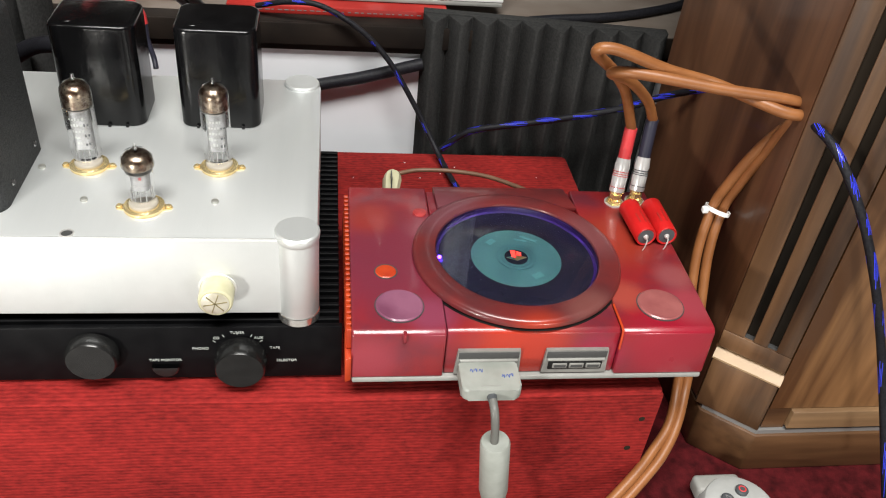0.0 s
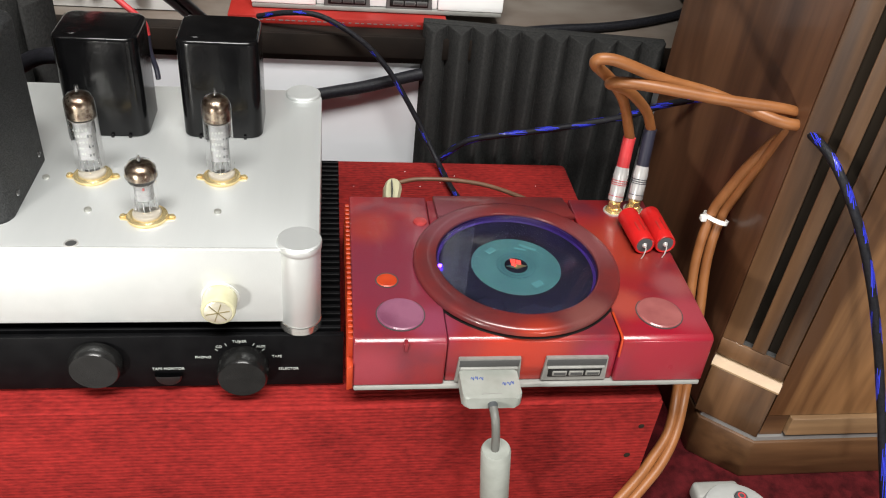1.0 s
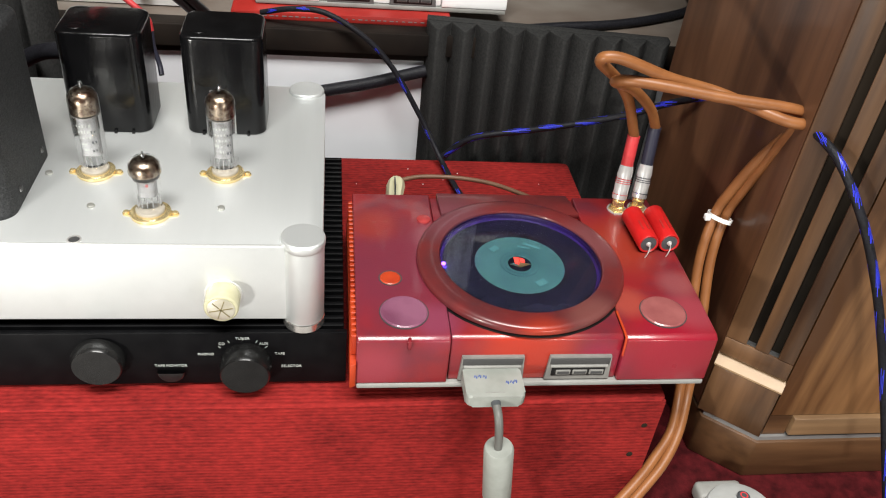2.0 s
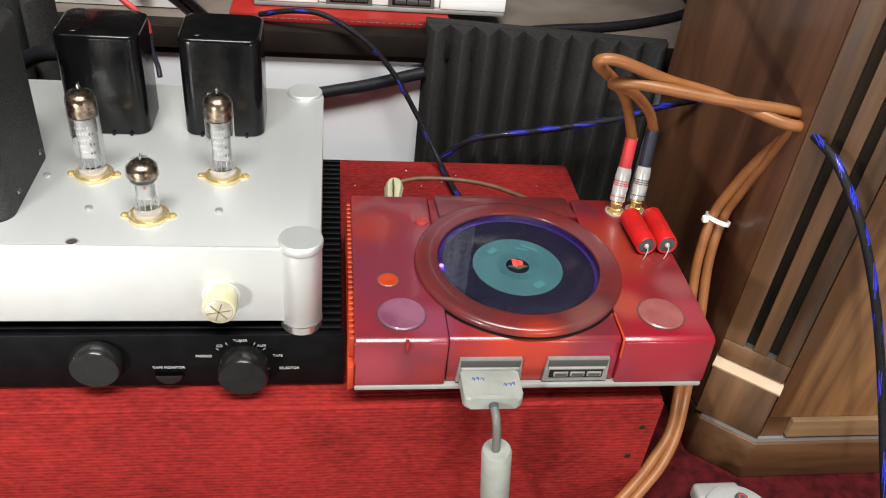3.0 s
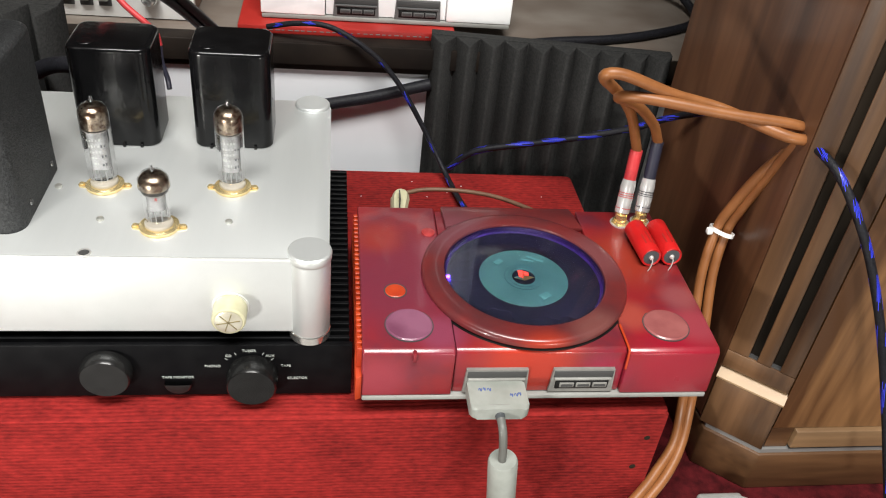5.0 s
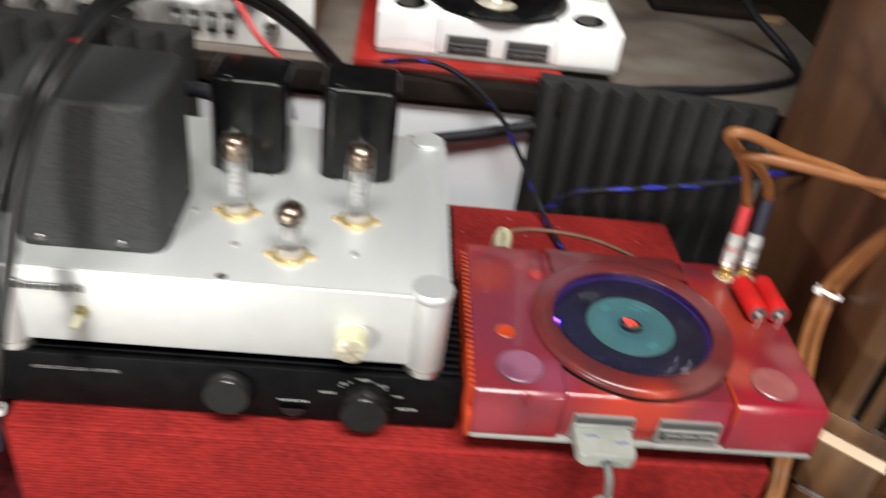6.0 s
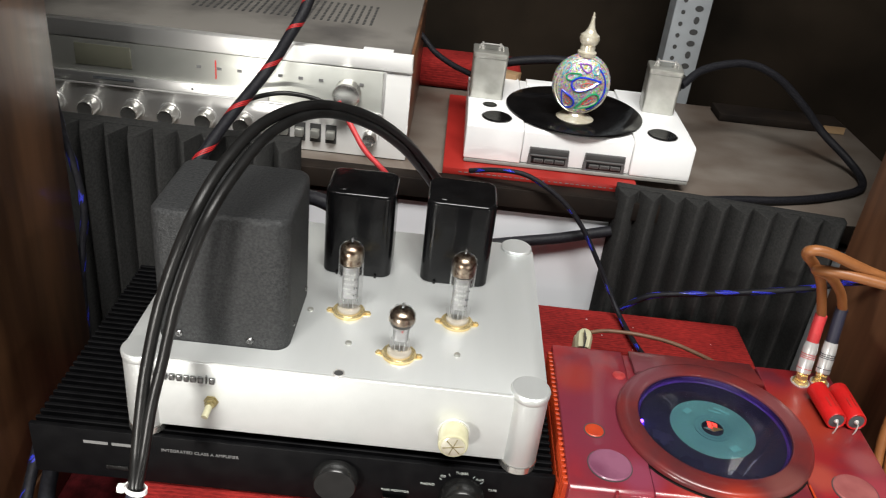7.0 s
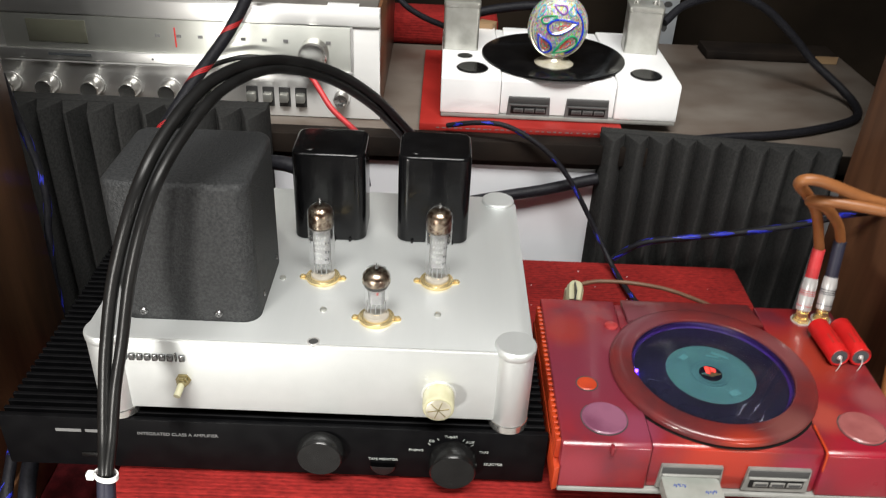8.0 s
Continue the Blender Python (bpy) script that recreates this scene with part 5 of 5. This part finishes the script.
for dx, dy, m in ((-0.012, 0.004, 0), (0.004, 0.012, 1), (0.013, -0.003, 0), (-0.003, -0.012, 0)):
    k = part("button", lathe([(0, 0.0275), (0.0055, 0.0275), (0.0055, 0.0300), (0.0045, 0.0310), (0, 0.0312)], (px + dx, py + dy, pz), None, 24), BUTTON_DARK, pad)
    part("button_mark", lathe([(0.0022, 0.0312), (0.0029, 0.0314), (0.0034, 0.0312)], (px + dx, py + dy, pz), None, 16 if m else 3), RED_SLEEVE if m else PRINT_DIM, k)

# ---- receiver ----
rec = thing("stereo_receiver", (-0.38, 0.55, SHELF), "silver stereo receiver with a tuning dial on the shelf", "receiver")
X0, X1, YF = -0.605, -0.163, 0.426
part("case", box(X0 + 0.003, X1 - 0.004, YF + 0.014, 0.715, SHELF + 0.004, 0.2265, 0.002), TUNER_TOP, rec, "dusty grey metal lid")
part("fascia", box(X0, X1, YF + 0.004, YF + 0.014, SHELF + 0.001, 0.2285, 0.0012), BRUSHED, rec, "brushed silver fascia")
part("top_trim", box(X0, X1, YF + 0.001, YF + 0.0042, 0.2105, 0.2283, 0.001), BRUSHED, rec)
part("side_cheek", box(X1 - 0.0042, X1 - 0.0005, YF + 0.015, 0.716, SHELF + 0.003, 0.2245, 0.001), WALNUT, rec, "walnut side cheek")
dial = part("dial_window", box(-0.560, -0.193, YF + 0.0018, YF + 0.0042, 0.1600, 0.2090, 0.0008), DIAL_GLASS, rec, "pale glass tuning dial")
part("dial_shade", box(-0.534, -0.472, YF + 0.0010, YF + 0.0020, 0.1800, 0.2040, 0.0003), DARK_GLASS, dial, "dark meter window")
part("pointer", box(-0.3795, -0.3782, YF + 0.0006, YF + 0.0019, 0.1800, 0.2010), RED_MARK, dial, "red tuning pointer")
for k in range(9):
    x = -0.40 + k * 0.0225
    part("dial_mark", box(x, x + 0.005, YF + 0.0010, YF + 0.0019, 0.1905, 0.1935), PRINT_DIM, dial)
part("dial_frame", box(-0.562, -0.191, YF - 0.0002, YF + 0.0042, 0.1585, 0.1612, 0.0006), ALU_EDGE, rec)
part("dial_frame", box(-0.1940, -0.1912, YF - 0.0002, YF + 0.0042, 0.1612, 0.2095, 0.0006), ALU_EDGE, rec)
part("mid_rail", box(X0, -0.32, YF - 0.0015, YF + 0.0042, 0.1615, 0.1725, 0.0010), BRUSHED, rec)
part("maker_mark", box(-0.515, -0.470, YF - 0.0020, YF - 0.0014, 0.1665, 0.1695), BUTTON_DARK, rec, "dark bar for the maker's mark")


def spun_knob(x, z, r, d, name="knob"):
    k = part(name, lathe([(0, 0), (r * 1.05, 0), (r, 0.002), (r, d - 0.002), (r * 0.9, d), (r * 0.55, d - 0.0012), (0, d - 0.0012)], (x, YF + 0.004, z), FRONT, 32), KNOB_METAL, rec)
    part("skirt", lathe([(0, 0), (r * 1.25, 0), (r * 1.22, 0.0012), (0, 0.0012)], (x, YF + 0.004, z), FRONT, 32), BRUSHED, k)


spun_knob(-0.2325, 0.1815, 0.0150, 0.021, "tuning_knob")
for x in (-0.565, -0.5235, -0.475, -0.434, -0.392, -0.349):
    spun_knob(x, 0.1325, 0.0098, 0.018)
spun_knob(-0.2050, 0.1305, 0.0080, 0.012)
for k in range(4):
    x = -0.303 + k * 0.0178
    w = part("push_switch", box(x - 0.0062, x + 0.0062, YF + 0.0025, YF + 0.0045, 0.1175, 0.1395, 0.0005), PORT_DARK, rec, "dark switch recess")
    part("lever", box(x - 0.0048, x + 0.0048, YF - 0.006, YF + 0.003, 0.1250, 0.1345, 0.0012), ZINC, w, "silver switch lever")
part("lamp_dot", lathe([(0, 0), (0.0012, 0), (0.0012, 0.001), (0, 0.0012)], (-0.405, YF - 0.0012, 0.1665), FRONT, 10), BUTTON_DARK, rec)
for row in range(7):
    for col in range(26):
        x, y = -0.440 + col * 0.0086, 0.545 + row * 0.0135
        part("vent_slot", box(x, x + 0.0032, y, y + 0.0095, 0.2262, 0.2269), PORT_DARK, rec)
part("price_tag", box(-0.219, -0.186, 0.4370, 0.4470, 0.2286, 0.2294, 0.0002), WHITE_PLASTIC, rec, "white paper tag on the lid")
for x in (-0.57, -0.20):
    part("foot", lathe(drum(0.012, 0.004), (x, 0.47, SHELF)), BLACK_RUBBER, rec)

# ---- shelf things ----
rb_ = thing("red_board", (-0.007, 0.53, SHELF + 0.0005), "red board with pale lettering bars under the white console", "board")
part("plank", box(-0.1185, 0.105, 0.408, 0.655, SHELF + 0.0005, 0.1140, 0.001), RED_BOARD, rb_)
for k in range(30):
    x = -0.100 + k * 0.0064
    part("lettering_bar", box(x, x + random.uniform(0.002, 0.0048), 0.4076, 0.4084, 0.1094, 0.1103), PRINT_DIM, rb_, "pale bar of unreadable lettering")
solo("red_cloth", box(-0.22, -0.02, 0.695, 0.755, SHELF + 0.0005, 0.150, 0.012, 3), CLOTH, "folded red cloth at the back of the shelf", "cloth")


def metal_can(x, y, w, d, h, spin, label):
    z0 = 0.1627
    t = thing("capacitor_can", (x, y, z0), label, "capacitor", "metal cans")
    b = prism(rounded(x - w / 2, x + w / 2, y - d / 2, y + d / 2, 0.003, 4), z0, z0 + h * 0.88, 0.0008)
    part("can", b, ZINC, t, "dull zinc-plated can")
    part("lid", prism(rounded(x - w / 2 - 0.0006, x + w / 2 + 0.0006, y - d / 2 - 0.0006, y + d / 2 + 0.0006, 0.003, 4), z0 + h * 0.88, z0 + h, 0.001), ZINC, t)
    for s in (-1, 1):
        k = part("terminal", lathe([(0, 0), (0.003, 0), (0.003, 0.003), (0.0012, 0.0032), (0.0012, 0.008), (0, 0.0082)], (x + s * w * 0.26, y, z0 + h), None, 14), STEEL, t)
    part("bail", hose([(x - w * 0.36, y - 0.004, z0 + h), (x - w * 0.3, y - 0.006, z0 + h + 0.007), (x, y - 0.007, z0 + h + 0.008), (x + w * 0.3, y - 0.006, z0 + h + 0.007), (x + w * 0.36, y - 0.004, z0 + h)], 0.0009, 6, 6), STEEL, t)
    t.rotation_euler = (0, 0, radians(spin))


metal_can(-0.0755, 0.530, 0.041, 0.036, 0.056, 0, "dull zinc capacitor can on the white console")
metal_can(0.1395, 0.545, 0.040, 0.036, 0.055, -6, "dull zinc capacitor can on the white console")

# ornate bottle
bx, by, bz = 0.0295, 0.4760, 0.1637
bot = thing("perfume_bottle", (bx, by, bz), "ornate glass perfume bottle with coloured enamel swirls", "bottle")
part("foot", lathe([(0, 0), (0.0215, 0), (0.0222, 0.0015), (0.019, 0.004), (0.011, 0.006), (0.009, 0.0085), (0, 0.0085)], (bx, by, bz), None, 36), PEARL, bot, "pale brass foot")
CYB = bz + 0.008 + 0.0345
b = bmesh.new()
bmesh.ops.create_uvsphere(b, u_segments=40, v_segments=24, radius=1)
bmesh.ops.transform(b, matrix=Matrix.Translation((bx, by, CYB)) @ Matrix.Diagonal((0.0335, 0.0185, 0.0355, 1)), verts=b.verts)
flask = part("flask", b, ENAMEL, bot, "glittering enamelled flask")
part("collar", lathe([(0, 0), (0.0105, 0), (0.0108, 0.004), (0.0085, 0.006), (0.0080, 0.012), (0.0098, 0.014), (0, 0.014)], (bx, by, CYB + 0.0335), None, 28), PEARL, bot, "brass collar")
part("stopper", lathe([(0, 0), (0.0098, 0.0), (0.0115, 0.005), (0.0104, 0.009), (0.0066, 0.012), (0.0040, 0.0165), (0.0027, 0.0220), (0.0017, 0.0275), (0.0020, 0.0287), (0.0012, 0.0305), (0.0007, 0.0338), (0, 0.0345)], (bx, by, CYB + 0.0475), None, 28), PEARL, bot, "pearly pointed stopper")


def on_flask(u, v):
    y = 1 - u * u - v * v
    return (bx + 0.0335 * u, by - 0.0185 * math.sqrt(max(y, 0.0)) - 0.0006, CYB + 0.0355 * v)


def paisley(cu, cv, size, wide, turn, mat, r):
    """A closed teardrop of enamel with a pearl line inside, its tail along turn."""
    for share, m, thick in ((1.0, mat, r), (0.80, PEARL, r * 0.42)):
        pts = []
        for k in range(25):
            a = 2 * math.pi * k / 24
            along, across = -size * share * math.cos(a), wide * share * math.sin(a) * math.sin(a / 2) ** 1.4
            c, d = math.cos(radians(turn)), math.sin(radians(turn))
            u, v = cu + along * c - across * d, cv + along * d + across * c
            f = max(1.0, math.hypot(u, v) / 0.93)
            pts.append(on_flask(u / f, v / f))
        part("swirl", hose(pts, thick, 6, 3), m, flask, "enamel teardrop")


for cu, cv, size, wide, turn, mat, r in ((0.10, 0.16, 0.50, 0.30, 190, ENAMEL_BLUE, 0.0013), (-0.48, -0.42, 0.34, 0.26, 305, ENAMEL_BLUE, 0.0012), (0.22, -0.48, 0.44, 0.27, 35, ENAMEL_GREEN, 0.0012),
                                         (-0.35, 0.36, 0.26, 0.14, 200, ENAMEL_GREEN, 0.0010), (-0.02, 0.66, 0.22, 0.16, 340, ENAMEL_PURPLE, 0.0010), (0.38, 0.62, 0.16, 0.16, 250, ENAMEL_CYAN, 0.0008),
                                         (-0.62, 0.52, 0.22, 0.10, 60, ENAMEL_CYAN, 0.0008), (0.16, 0.12, 0.24, 0.10, 190, RED_MARK, 0.0004), (-0.46, -0.44, 0.16, 0.10, 305, RED_MARK, 0.0004),
                                         (0.24, -0.44, 0.20, 0.10, 35, RED_MARK, 0.0004)):
    paisley(cu, cv, size, wide, turn, mat, r)
for reach, a0, a1, mat, r in ((0.78, -70, 55, ENAMEL_BLUE, 0.0010), (0.70, -60, 50, PEARL, 0.0006), (0.92, 0, 350, PEARL, 0.0009), (0.84, 100, 260, PEARL, 0.0007)):
    part("swirl", hose([on_flask(reach * math.cos(radians(a0 + (a1 - a0) * k / 16)), reach * math.sin(radians(a0 + (a1 - a0) * k / 16))) for k in range(17)], r, 6, 3), mat, flask, "enamel line")

# slotted steel post behind
post = thing("slotted_post", (0.215, 0.785, SHELF), "pale grey slotted steel angle post behind the shelf", "post")
px0, px1, py0 = 0.1915, 0.243, 0.770
part("front_flange", box(px0, px1, py0, py0 + 0.002, SHELF - 0.05, SHELF + 0.62, 0.0006), GALV, post)
part("side_flange", box(px0, px0 + 0.002, py0 + 0.0021, py0 + 0.035, SHELF - 0.05, SHELF + 0.62), GALV, post)
hole = [(0.0042 * math.cos(k * math.pi / 6), 0.0042 * math.sin(k * math.pi / 6)) for k in range(12)]
for k in range(33):
    for col, x in enumerate((px0 + 0.013, px0 + 0.035)):
        z = SHELF + 0.012 + k * 0.017 + 0.007 * col
        sx, sz = ((0.75, 0.8), (1.5, 1.05) if k % 3 else (1.0, 1.35))[col]
        b = prism([(x + u * sx, z + v * sz) for u, v in hole], -py0 - 0.0004, -py0 + 0.0004)
        bmesh.ops.transform(b, matrix=Matrix(((1, 0, 0, 0), (0, 0, -1, 0), (0, 1, 0, 0), (0, 0, 0, 1))), verts=b.verts)
        part("hole", b, PORT_DARK, post)
ledge_board = thing("loose_plank", (0.36, 0.72, SHELF), "dark worn plank lying at the back of the shelf", "plank")
part("plank", box(0.272, 0.456, 0.694, 0.742, SHELF + 0.0005, SHELF + 0.012, 0.0015), SHELF_EDGE, ledge_board)
# the plank's front edge is paler towards its right end
part("pale_edge", box(0.4230, 0.4550, 0.6930, 0.6939, SHELF + 0.001, SHELF + 0.0115), PALE_WOOD, ledge_board, "paler right part of the front edge")
solo("paper_scrap", prism([(-0.055, 0.60), (-0.035, 0.598), (-0.028, 0.612), (-0.048, 0.620)], 0.1152, 0.1690, 0.0006), PALE_WOOD, "crumpled tan scrap behind the metal can", "scrap")
cable("shelf_cable", [(-0.06, 0.63, 0.172), (-0.02, 0.64, 0.178), (0.03, 0.65, 0.180), (0.08, 0.64, 0.172)], 0.006, BRAID, "dark cable lying behind the white console")
speckled("mains_cable", [(-0.440, 0.10, -0.060), (-0.425, 0.04, -0.075), (-0.405, 0.0, -0.095), (-0.395, -0.05, -0.125), (-0.40, -0.12, -0.150)], 0.0070, RED_THREAD, "black cable with red threads beside the bench", 5, turns=4, wide=0.5, sides=1)
speckled("speaker_cable", [(-0.450, 0.09, -0.050), (-0.440, 0.03, -0.080), (-0.425, -0.01, -0.105), (-0.415, -0.06, -0.135), (-0.42, -0.13, -0.152)], 0.0050, BLUE, "black braided cable with blue threads beside the bench", 7, turns=5)
